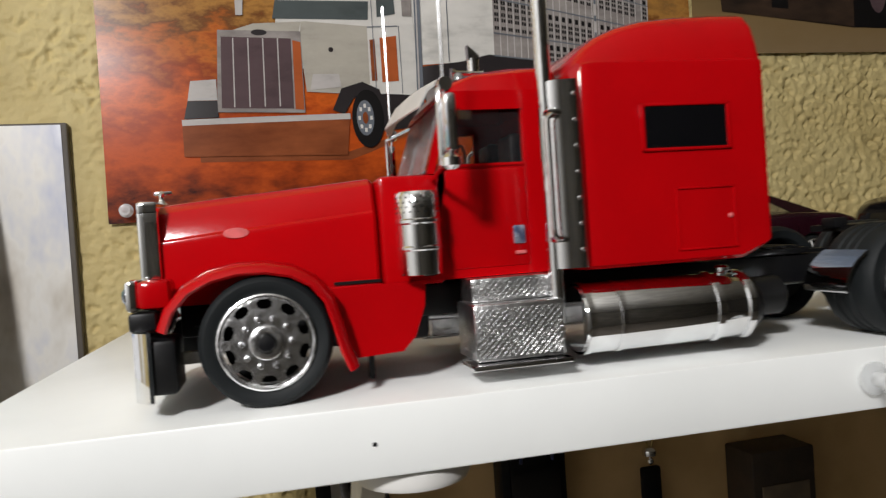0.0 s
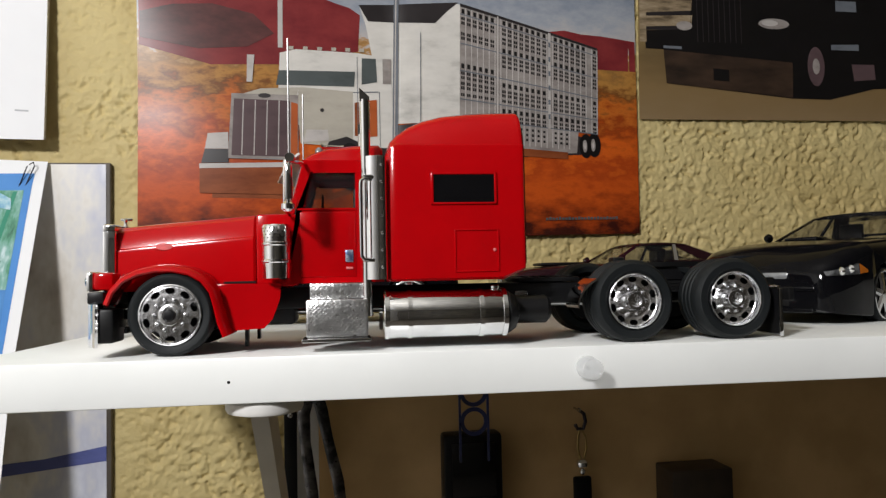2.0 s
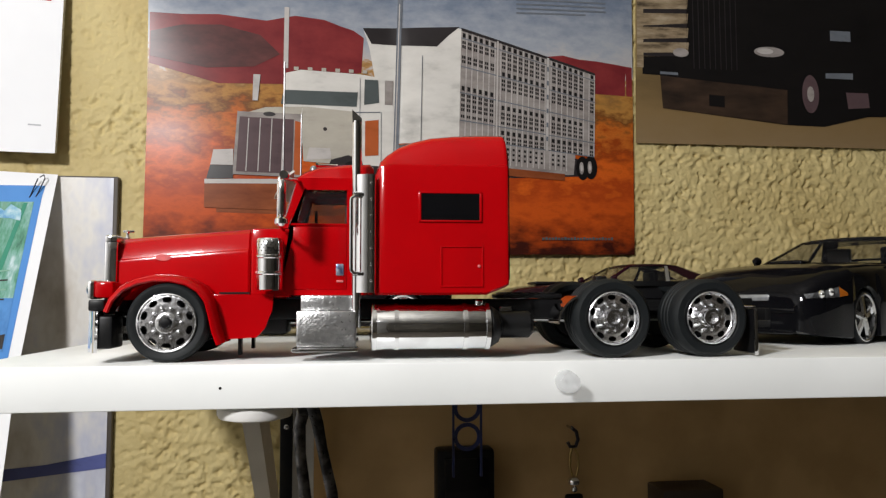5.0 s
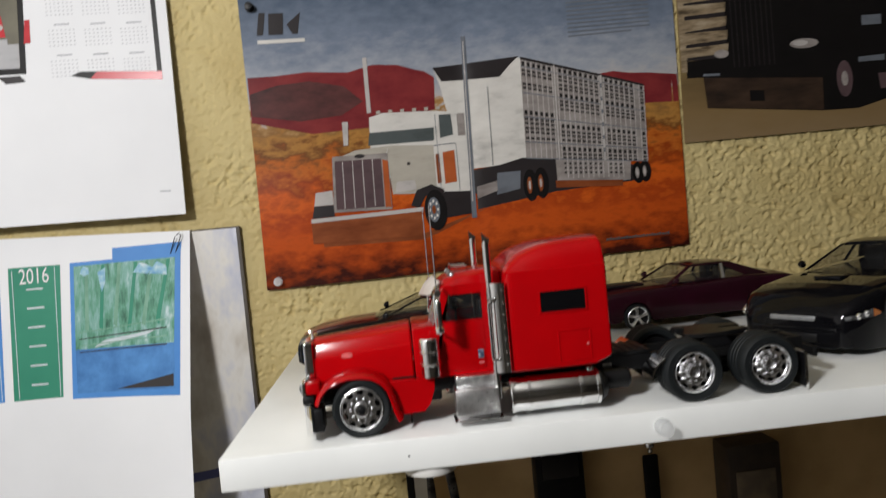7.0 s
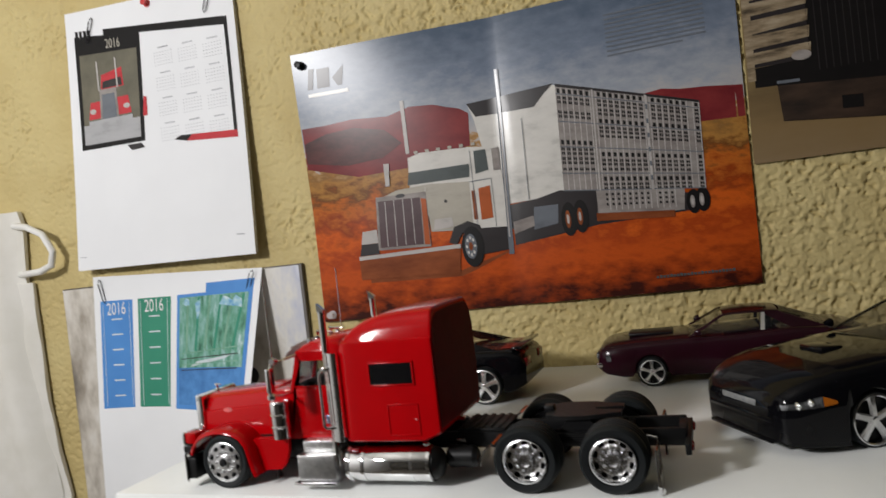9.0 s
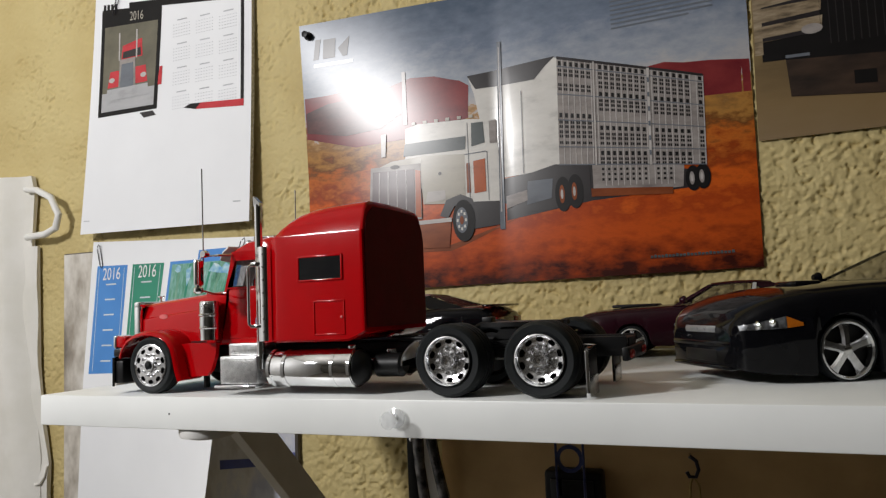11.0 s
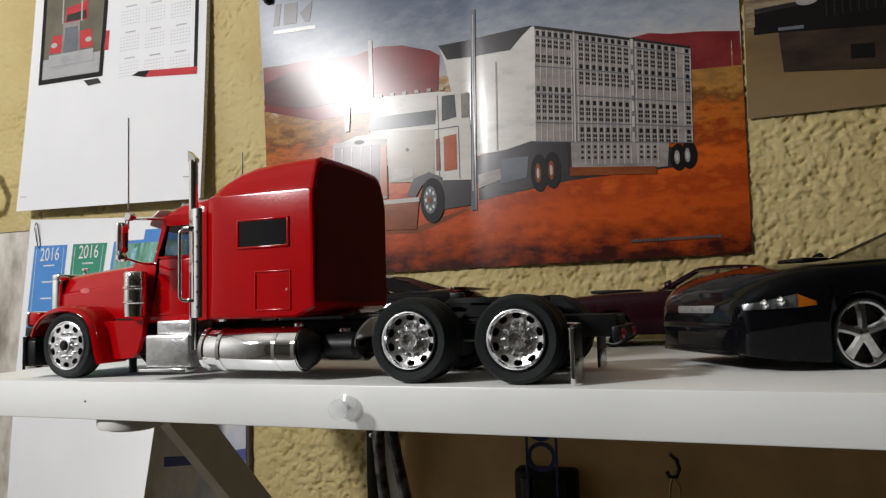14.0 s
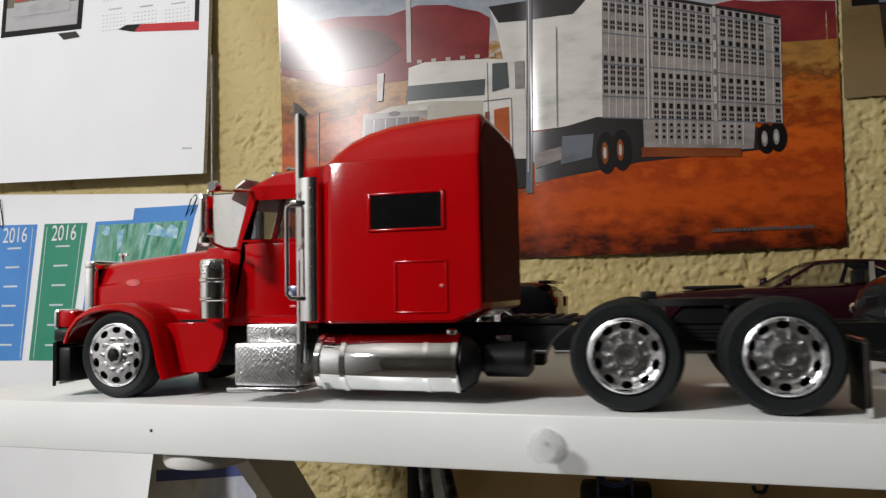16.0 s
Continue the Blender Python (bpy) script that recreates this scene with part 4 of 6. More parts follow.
def mustang():
    L, W, H = 0.250, 0.096, 0.069
    th = radians(31)
    f, n = Vector((-math.cos(th), -math.sin(th))), Vector((math.sin(th), -math.cos(th)))
    front = Vector((0.4690, -0.2510)) - n * 0.0455
    tail = front - f * (L - 0.051)
    root = thing("toy_car", (tail.x, tail.y, SHELF_TOP), "black model coupe with chrome five-spoke wheels and amber corner lights", "model car", "model cars on the shelf", turn=180 + 31)
    tables = ([(0, .50), (.015, .62), (.06, .70), (.2, .715), (.33, .70), (.60, .69), (.66, .685), (.74, .675), (.86, .645), (.92, .605), (.955, .555), (.978, .505), (.992, .45), (1, .37)],
              [(0, .74), (.02, .86), (.08, .95), (.25, 1), (.7, 1), (.86, .97), (.92, .93), (.96, .87), (.985, .78), (.996, .70), (1, .64)],
              [(0, .22), (.06, .12), (.15, .06), (.88, .055), (.95, .075), (.98, .09), (1, .12)])
    body, patch, section = model_car(root, L, W, H, BLACK_PAINT, 0.0455, 0.0150, 0.0139, (0.054, L - 0.051), tables, (0.036, 0.070, 0.115, 0.154, 0.0405, 0.0295), {"rim": DARK_RIM})
    for sd in (-1, 1):
        patch("headlight", 0.915 * L, 0.990 * L, 5, 6, sd, LENS, "clear headlight lens", heights=lambda q: (0.385 - 0.010 * (q - 0.915) / 0.075, 0.467 - 0.058 * (q - 0.915) / 0.075))
        patch("corner_light", 0.884 * L, 0.9145 * L, 5, 6, sd, AMBER, "amber corner light", heights=lambda q: (0.398 - 0.012 * (q - 0.884) / 0.0305, 0.420 + 0.046 * (q - 0.884) / 0.0305))
        for u, z in ((0.940, 0.425), (0.964, 0.408)):
            y = lerp_table([(q[1], q[0]) for q in section(u * L)[4:9]], z * H)
            part("lamp_bulb", lathe(BM(), (u * L + 0.0004, sd * (y + 0.0002), z * H), "x", [(0.0001, -0.0012), (0.0018, -0.0008), (0.0022, 0.0004), (0.0012, 0.0014), (0.0001, 0.0017)], 12), CHROME, body, "bright round lamp in the headlight")
        housing = part("fog_lamp_housing", box(BM(), L * 0.962, L * 0.9835, min(sd * W * 0.20, sd * W * 0.325), max(sd * W * 0.20, sd * W * 0.325), 0.125 * H, 0.245 * H, 0.0016), BLACK, body)
        part("fog_lamp", lathe(BM(), (L * 0.9815, sd * W * 0.29, 0.185 * H), "x", [(0.0034, -0.003), (0.0034, 0.0010), (0.0026, 0.0016), (0.0001, 0.0018)], 18), GREY_LENS, housing, "round clear fog lamp")
        part("fog_lamp_cover", box(BM(), L * 0.980, L * 0.986, min(sd * W * 0.215, sd * W * 0.25), max(sd * W * 0.215, sd * W * 0.25), 0.145 * H, 0.225 * H, 0.0008), GREY_LENS, housing)
        patch("side_scoop", 0.26 * L, 0.32 * L, 5.2, 6.2, sd, BLACK)
    part("grille", box(BM(), L * 0.987, L * 1.0012, -0.0170, 0.0170, 0.345 * H, 0.412 * H, 0.0016), GREY_LENS, body, "grey mesh upper grille")
    part("lower_intake", box(BM(), L * 0.99, L * 1.002, -0.017, 0.017, 0.14 * H, 0.235 * H, 0.001), BLACK, body)
    lip = BM()
    box(lip, L * 0.985, L * 1.006, -0.030, 0.030, 0.095 * H, 0.125 * H, 0.0008)
    box(lip, L * 0.985, L * 1.004, -0.031, 0.031, 0.255 * H, 0.30 * H, 0.0012)
    part("bumper_lip", lip, BLACK_PAINT, body)
    hs = BM()
    box(hs, 0.74 * L, 0.80 * L, -0.010, 0.010, 0.67 * H, 0.715 * H, 0.0014)
    part("hood_scoop", hs, BLACK_PAINT, body)
    sp = BM()
    box(sp, 0.012, 0.024, -0.040, 0.040, 0.80 * H, 0.825 * H, 0.0008)
    for sd in (-1, 1):
        box(sp, 0.014, 0.022, sd * 0.036 - 0.0015, sd * 0.036 + 0.0015, 0.70 * H, 0.81 * H, 0.0005)
    part("spoiler", sp, BLACK_PAINT, body)


def muscle_car():
    L, W, H = 0.203, 0.080, 0.0545
    root = thing("toy_car", (0.2985 + L, -0.0440, SHELF_TOP), "dark plum model muscle car with chrome wheels, parked by the wall", "model car", "model cars on the shelf", turn=180 + 1.5)
    tables = ([(0, .52), (.02, .64), (.08, .70), (.25, .74), (.36, .72), (.45, .69), (.66, .68), (.8, .665), (.93, .63), (.975, .60), (.992, .56), (1, .50)],
              [(0, .86), (.02, .93), (.1, .98), (.25, 1), (.7, 1), (.9, .97), (.97, .93), (.99, .88), (1, .82)],
              [(0, .3), (.05, .18), (.15, .15), (.9, .15), (.97, .2), (1, .28)])
    body, patch, section = model_car(root, L, W, H, PLUM_PAINT, 0.0405, 0.0118, 0.0098, (0.044, L - 0.0425), tables, (0.030, 0.062, 0.103, 0.128, 0.0335, 0.0255), {"pillar": CHROME})
    part("front_bumper", box(BM(), L - 0.0035, L + 0.0016, -0.036, 0.036, 0.30 * H, 0.38 * H, 0.0012), CHROME, body, "chrome front bumper")
    part("grille", box(BM(), L - 0.002, L + 0.0006, -0.031, 0.031, 0.40 * H, 0.53 * H, 0.0008), BLACK, body)
    for sd in (-1, 1):
        for d in (0.0215, 0.0285):
            part("headlight", lathe(BM(), (L - 0.001, sd * d, 0.465 * H), "x", [(0.003, 0.0), (0.003, 0.0018), (0.0022, 0.0024), (0.0002, 0.0026)], 16), LENS, body, "round clear headlight")
        patch("side_marker", 0.945 * L, 0.965 * L, 5.2, 5.7, sd, LENS)
    hs = BM()
    box(hs, 0.70 * L, 0.88 * L, -0.013, 0.013, 0.68 * H, 0.725 * H, 0.0016)
    part("hood_scoop", hs, BLACK, body, "black bonnet scoop")


def striped_car():
    L, W, H = 0.206, 0.079, 0.0555
    root = thing("toy_car", (0.2475, -0.0915, SHELF_TOP), "black model sports car with red bonnet stripes, behind the red truck", "model car", "model cars on the shelf", turn=180)
    tables = ([(0, .58), (.015, .68), (.06, .76), (.2, .77), (.33, .74), (.6, .70), (.67, .69), (.8, .665), (.92, .60), (.97, .54), (.99, .49), (1, .42)],
              [(0, .84), (.02, .92), (.1, .98), (.25, 1), (.7, .98), (.9, .95), (.96, .89), (.985, .82), (1, .72)],
              [(0, .26), (.05, .17), (.15, .13), (.9, .12), (.97, .13), (1, .18)])
    body, patch, section = model_car(root, L, W, H, BLACK_PAINT, 0.0400, 0.0150, 0.0134, (0.0345, L - 0.041), tables, (0.026, 0.060, 0.100, 0.136, 0.0335, 0.0245), {})
    for sd in (-1, 1):
        patch("bonnet_stripe", 0.68 * L, 0.975 * L, 8.55, 9.75, sd, RED_STRIPE, "red bonnet stripe", 0.0003, 14, 6)
        patch("boot_stripe", 0.012 * L, 0.10 * L, 8.3, 9.75, sd, RED_STRIPE, "red boot stripe", 0.0003, 6, 6)
        patch("headlight", 0.955 * L, 0.985 * L, 6.2, 7.7, sd, LENS)
        part("tail_light", box(BM(), -0.0008, 0.002, min(sd * 0.014, sd * 0.030), max(sd * 0.014, sd * 0.030), 0.50 * H, 0.62 * H, 0.0008), RED_STRIPE, body)
    part("lip_spoiler", box(BM(), 0.002, 0.010, -0.034, 0.034, 0.765 * H, 0.80 * H, 0.0008), BLACK_PAINT, body)


mustang()
muscle_car()
striped_car()


# ---- printed sheets on the wall ----
def gradient_print(name, z0, z1, stops, scale=(5, 5, 40), amount=0.12, rough=0.27):
    """Printed picture ground: inks changing with height, broken up by a stretched noise."""
    m = print_material(name, stops, scale, rough)
    n, ln = m.node_tree.nodes, m.node_tree.links
    no = next(q for q in n if q.type == "TEX_NOISE")
    ramp = next(q for q in n if q.type == "VALTORGB")
    co = next(q for q in n if q.type == "TEX_COORD")
    sep, mr, ma, ad = n.new("ShaderNodeSeparateXYZ"), n.new("ShaderNodeMapRange"), n.new("ShaderNodeMath"), n.new("ShaderNodeMath")
    ln.new(co.outputs["Object"], sep.inputs[0])
    ln.new(sep.outputs["Z"], mr.inputs["Value"])
    mr.inputs["From Min"].default_value, mr.inputs["From Max"].default_value = z0, z1
    ma.operation, ma.inputs[1].default_value, ma.inputs[2].default_value = "MULTIPLY_ADD", amount, -amount / 2
    ln.new(no.outputs["Fac"], ma.inputs[0])
    ln.new(mr.outputs["Result"], ad.inputs[0])
    ln.new(ma.outputs["Value"], ad.inputs[1])
    ln.new(ad.outputs["Value"], ramp.inputs["Fac"])
    return m


class Sheet:
    """A sheet on the wall. Prints are given in wall coordinates (x, z); bulge(x, z) is how far the paper stands off."""

    def __init__(self, root, bulge, knots=(), levels=()):
        self.levels = levels
        self.root, self.bulge, self.knots, self.o = root, bulge, knots, WALL_TURN.inverted() @ root.matrix_basis.translation

    def at(self, x, z, layer):
        return Vector((x, -self.bulge(x, z) - 0.00018 * layer, z)) - self.o

    def quad(self, name, bl, br, tr, tl, mat, layer=1, nx=8, nz=6, parent=None, label="", thick=0.0):
        bm = BM()
        rows = []
        for j in range(nz + 1):
            g = j / nz
            row = []
            for i in range(nx + 1):
                f = i / nx
                x = (bl[0] * (1 - f) + br[0] * f) * (1 - g) + (tl[0] * (1 - f) + tr[0] * f) * g
                z = (bl[1] * (1 - f) + br[1] * f) * (1 - g) + (tl[1] * (1 - f) + tr[1] * f) * g
                row.append(bm.verts.new(self.at(x, z, layer)))
            rows.append(row)
        for a, b in zip(rows, rows[1:]):
            for i in range(nx):
                bm.faces.new((a[i], a[i + 1], b[i + 1], b[i]))
        if thick:
            r = bmesh.ops.extrude_face_region(bm, geom=list(bm.faces))
            bmesh.ops.translate(bm, vec=(0, thick, 0), verts=[v for v in r["geom"] if isinstance(v, bmesh.types.BMVert)])
        return part(name, bm, mat, parent or self.root, label, angle=60)

    def rect(self, name, x0, x1, z0, z1, mat, layer=1, **kw):
        return self.quad(name, (x0, z0), (x1, z0), (x1, z1), (x0, z1), mat, layer, **kw)

    def shape(self, name, pts, mat, layer=1, parent=None, label=""):
        bm = BM()
        bm.faces.new([bm.verts.new((x, 0, z)) for x, z in pts])
        for k in self.knots:
            bmesh.ops.bisect_plane(bm, geom=list(bm.verts) + list(bm.edges) + list(bm.faces), plane_co=(k, 0, 0), plane_no=(1, 0, 0))
        for k in self.levels:
            bmesh.ops.bisect_plane(bm, geom=list(bm.verts) + list(bm.edges) + list(bm.faces), plane_co=(0, 0, k), plane_no=(0, 0, 1))
        for v in bm.verts:
            v.co = self.at(v.co.x, v.co.z, layer)
        bmesh.ops.triangulate(bm, faces=list(bm.faces))
        return part(name, bm, mat, parent or self.root, label, angle=60)

    def ellipse(self, name, x, z, rx, rz, mat, layer=1, parent=None, seg=22):
        return self.shape(name, [(x + rx * math.cos(2 * math.pi * k / seg), z + rz * math.sin(2 * math.pi * k / seg)) for k in range(seg)], mat, layer, parent)

    def stripes(self, name, rects, mat, layer=2, parent=None, stuff=True):
        """Many small printed marks as one mesh."""
        bm = BM()
        for (ax, az), (bx, bz), (cx, cz), (dx, dz) in rects:
            n = max(1, int(abs(bx - ax) / 0.010))
            m = max(1, int(abs(dz - az) / 0.020))
            rows = []
            for j in range(m + 1):
                g = j / m
                rows.append([bm.verts.new(self.at((ax + (bx - ax) * i / n) * (1 - g) + (dx + (cx - dx) * i / n) * g, (az + (bz - az) * i / n) * (1 - g) + (dz + (cz - dz) * i / n) * g, layer)) for i in range(n + 1)])
            for p, q in zip(rows, rows[1:]):
                for i in range(n):
                    bm.faces.new((p[i], p[i + 1], q[i + 1], q[i]))
        ob = part(name, bm, mat, parent or self.root)
        return tagged(ob, kind="stuff") if stuff else ob

    def words(self, text, x, z, size, mat, layer, parent=None, lean=0.0):
        cu = bpy.data.curves.new("lettering", "FONT")
        cu.body, cu.size, cu.align_x, cu.align_y = text, size, "CENTER", "CENTER"
        tmp = new("lettering", cu)
        me = bpy.data.meshes.new_from_object(tmp)
        bpy.data.objects.remove(tmp)
        for v in me.vertices:
            px, pz = v.co.x * 0.86 + x, v.co.y * 1.25 + z + v.co.x * lean
            v.co = self.at(px, pz, layer)
        me.materials.clear()
        me.materials.append(mat)
        ob = new("lettering", me)
        ob.parent = parent or self.root
        return ob


INK_WHITE = flat_ink("ink_white", (0.66, 0.64, 0.60))
INK_CREAM = flat_ink("ink_cream", (0.44, 0.41, 0.35))
INK_SILVER = print_material("ink_silver", [(0.3, (0.19, 0.165, 0.155)), (0.7, (0.36, 0.33, 0.31))], (40, 40, 90))
INK_LIGHT = flat_ink("ink_light_grey", (0.50, 0.47, 0.45))
INK_DARK = flat_ink("ink_dark", (0.024, 0.020, 0.021), 0.3, 0.1, 0.35)
INK_BLACK = flat_ink("ink_black", (0.008, 0.007, 0.007), 0.4, 0.0, 0.2)
INK_GRILLE = flat_ink("ink_grille", (0.10, 0.065, 0.07))
INK_GLASS = flat_ink("ink_glass", (0.085, 0.10, 0.10))
INK_ORANGE = flat_ink("ink_orange", (0.42, 0.10, 0.03))
INK_RUST = print_material("ink_rust", [(0.3, (0.14, 0.035, 0.012)), (0.7, (0.30, 0.085, 0.03))], (20, 20, 60))
INK_MESA = print_material("ink_mesa", [(0.3, (0.13, 0.015, 0.02)), (0.7, (0.24, 0.035, 0.035))], (25, 25, 40))
INK_PAPER = flat_ink("ink_unprinted", (0.8, 0.81, 0.82), 0.5)
INK_GREY = flat_ink("ink_grey", (0.15, 0.165, 0.19))
INK_RED = flat_ink("ink_red", (0.55, 0.04, 0.05))
INK_BLUE = print_material("ink_blue", [(0.3, (0.06, 0.22, 0.56)), (0.7, (0.08, 0.27, 0.64))], (14, 14, 14), 0.5, coat=0.0)
INK_GREEN = print_material("ink_green", [(0.3, (0.025, 0.22, 0.14)), (0.7, (0.04, 0.27, 0.17))], (14, 14, 14), 0.5, coat=0.0)
INK_PALE = flat_ink("ink_pale", (0.6, 0.68, 0.72), 0.5)
INK_BAMBOO = print_material("ink_bamboo", [(0.3, (0.02, 0.09, 0.06)), (0.45, (0.10, 0.30, 0.20)), (0.58, (0.22, 0.42, 0.38)), (0.75, (0.6, 0.72, 0.75))], (130, 130, 22), 0.5, coat=0.0)
INK_LAKE = print_material("ink_lake", [(0.3, (0.03, 0.13, 0.36)), (0.7, (0.09, 0.28, 0.62))], (40, 40, 40), 0.5, coat=0.0)
INK_STEM = print_material("ink_stem", [(0.3, (0.10, 0.26, 0.17)), (0.7, (0.24, 0.44, 0.34))], (60, 60, 30), 0.5, coat=0.0)
INK_MIST = print_material("ink_mist", [(0.35, (0.10, 0.30, 0.55)), (0.5, (0.3, 0.52, 0.62)), (0.66, (0.62, 0.72, 0.76))], (90, 90, 90), 0.5, coat=0.0)
INK_TEXT = flat_ink("ink_text", (0.5, 0.51, 0.54), 0.7)
SAND = gradient_print("sand_print", 0.0, 0.29, [(0.0, (0.22, 0.15, 0.075)), (0.10, (0.20, 0.13, 0.055)), (0.2, (0.13, 0.085, 0.035)), (0.28, (0.22, 0.155, 0.065)), (1.0, (0.2, 0.15, 0.09))], (20, 20, 60), 0.15, 0.5)
DESERT = gradient_print("desert_print", 0.0, 0.285, [(0.0, (0.04, 0.008, 0.005)), (0.07, (0.26, 0.038, 0.007)), (0.15, (0.50, 0.078, 0.010)), (0.22, (0.34, 0.048, 0.008)), (0.28, (0.58, 0.105, 0.012)), (0.35, (0.25, 0.042, 0.008)), (0.40, (0.48, 0.125, 0.018)), (0.45, (0.15, 0.055, 0.015)),
                                                     (0.50, (0.40, 0.19, 0.045)), (0.55, (0.24, 0.12, 0.035)), (0.585, (0.40, 0.23, 0.09)), (0.605, (0.46, 0.43, 0.42)), (0.70, (0.32, 0.345, 0.39)), (0.84, (0.165, 0.20, 0.265)), (1.0, (0.085, 0.115, 0.165))], (48, 48, 95), 0.30, 0.25)


def pin(root_name, x, z, mat, label, y=-0.004):
    t = wall_thing(root_name, (x, y, z), label, "push pin")
    part("pin_head", lathe(BM(), (0, 0, 0), "y", [(0.0045, 0.0), (0.0045, -0.0012), (0.0022, -0.002), (0.0020, -0.0062), (0.0034, -0.007), (0.0034, -0.0082), (0.001, -0.0086)], 20), mat, t)
    part("pin_needle", tube(BM(), [(0, 0.0005, 0), (0, -y + 0.004, 0)], 0.0004, 6), STEEL, t)
    return t


def livestock_poster():
    root = wall_thing("poster", (0.215, -0.003, 1.3715), "glossy poster of a white truck and trailer in red desert", "poster")

    def stand_off(x, z):
        wave = 0.0003 * math.sin((z - 1.37) * 9 + x * 6) + 0.0008 * math.sin(x * 31 + z * 17) * max(0.0, 1 - x / 0.25)
        # the top corner hangs off the wall on its long pin
        wave += 0.0145 * max(0.0, 1 - max(0.0, x) / 0.22) ** 1.2 * max(0.0, (z - 1.485) / 0.17) ** 1.25
        if x < 0.2155:
            return 0.0038 + wave + 0.0018 * (1 - max(0.0, x) / 0.2155) + 0.0016 * math.sin(math.pi * min(1.0, max(0.0, x / 0.2155)))
        return 0.0038 + wave + 0.0042 * math.sin(math.pi * min(1.0, (x - 0.2155) / 0.221)) ** 0.65
    sh = Sheet(root, stand_off, [0.2155] + [0.012 * k for k in range(1, 36)], [1.52 + 0.012 * k for k in range(10)])
    sh.quad("paper", (0.0, 1.3705), (0.4370, 1.3740), (0.4395, 1.6575), (0.0030, 1.6555), DESERT, 0, nx=60, nz=24, thick=0.0003, label="glossy printed paper with a centre fold")
    sh.shape("printed_mesa", [(0.003, 1.535), (0.0035, 1.578), (0.03, 1.578), (0.06, 1.580), (0.1, 1.577), (0.125, 1.583), (0.15, 1.581), (0.165, 1.576), (0.176, 1.573), (0.185, 1.567), (0.183, 1.535), (0.12, 1.522), (0.06, 1.520)], INK_MESA, 1)
    sh.shape("printed_mesa", [(0.335, 1.553), (0.350, 1.5565), (0.369, 1.559), (0.385, 1.556), (0.405, 1.555), (0.4378, 1.5515), (0.4376, 1.5235), (0.402, 1.524), (0.34, 1.53)], INK_MESA, 1)
    haze = print_material("ink_smoke", [(0.3, (0.045, 0.022, 0.022)), (0.7, (0.13, 0.045, 0.042))], (30, 30, 70))
    sh.shape("printed_smoke", [(0.004, 1.562), (0.03, 1.569), (0.062, 1.571), (0.095, 1.564), (0.112, 1.548), (0.09, 1.536), (0.05, 1.533), (0.004, 1.541)], haze, 2)
    # trailer
    tl, tr, br, bl = (0.2735, 1.579), (0.400, 1.5425), (0.398, 1.4640), (0.271, 1.4775)
    sh.shape("printed_trailer_front", [(0.185, 1.574), (0.270, 1.580), (0.2735, 1.579), (0.271, 1.4770), (0.245, 1.4735), (0.206, 1.472), (0.19, 1.558)], INK_WHITE, 2)
    sh.shape("printed_trailer_nose", [(0.184, 1.576), (0.225, 1.5785), (0.272, 1.581), (0.262, 1.573), (0.251, 1.562), (0.192, 1.562)], INK_DARK, 3)
    side = sh.quad("printed_trailer_side", bl, br, tr, tl, INK_SILVER, 2)
    sh.quad("printed_trailer_belly", (0.301, 1.4455), (0.378, 1.4470), (0.380, 1.468), (0.301, 1.477), INK_SILVER, 2)

    def uv(u, v):
        return (bl[0] + (br[0] - bl[0]) * u) * (1 - v) + (tl[0] + (tr[0] - tl[0]) * u) * v, (bl[1] + (br[1] - bl[1]) * u) * (1 - v) + (tl[1] + (tr[1] - tl[1]) * u) * v

    def cell(u0, u1, v0, v1):
        return [uv(u0, v0), uv(u1, v0), uv(u1, v1), uv(u0, v1)]
    dots, bars = [], []
    front_rows = ((0.95, 1), (0.885, 0), (0.845, 0), (0.75, 0), (0.71, 0), (0.465, 1), (0.40, 0), (0.36, 0), (0.31, 0), (0.27, 0), (0.21, 0))
    rear_rows = ((0.955, 1), (0.89, 0), (0.85, 0), (0.80, 0), (0.76, 0), (0.69, 1), (0.625, 0), (0.585, 0), (0.54, 0), (0.36, 1), (0.30, 0), (0.26, 0), (0.21, 0), (0.115, 1), (0.06, 0), (0.02, 0))
    for c in range(24):
        u = (c + 0.5) / 24
        low = -0.2 if 6 < c < 19 else 0.0
        bars.append(cell(u + 0.0165, u + 0.0225, low, 1.0))
        if c in (6, 15, 22):
            continue
        for v, big in (front_rows if c < 6 else rear_rows):
            if big:
                dots.append(cell(u - 0.0105, u + 0.0105, v - 0.021, v + 0.021))
            else:
                dots += [cell(u + d - 0.0055, u + d + 0.0055, v - 0.0135, v + 0.0135) for d in (-0.0065, 0.0075)]
        if low:
            for v in (-0.04, -0.09, -0.14):
                dots.append(cell(u - 0.008, u + 0.008, v - 0.012, v + 0.012))
    sh.stripes("printed_slot_pattern", dots, INK_BLACK, 3)
    sh.stripes("printed_rib_pattern", bars, INK_LIGHT, 4)
    sh.stripes("printed_rail_pattern", [cell(0, 1, v, v + 0.010) for v in (0.0, 0.165, 0.415, 0.655, 0.915)], INK_GREY, 5)
    sh.stripes("printed_roof_edge", [cell(0, 1, 0.985, 1.012)], INK_DARK, 5)
    sh.stripes("printed_ladder", [cell(0.632, 0.650, 0.0, 1.0), cell(0.262, 0.272, 0.0, 1.0)], INK_LIGHT, 6)
    sh.stripes("printed_ladder_hole", [cell(0.634, 0.648, v, v + 0.05) for v in (0.1, 0.25, 0.4, 0.55, 0.7, 0.85)], INK_GREY, 7)
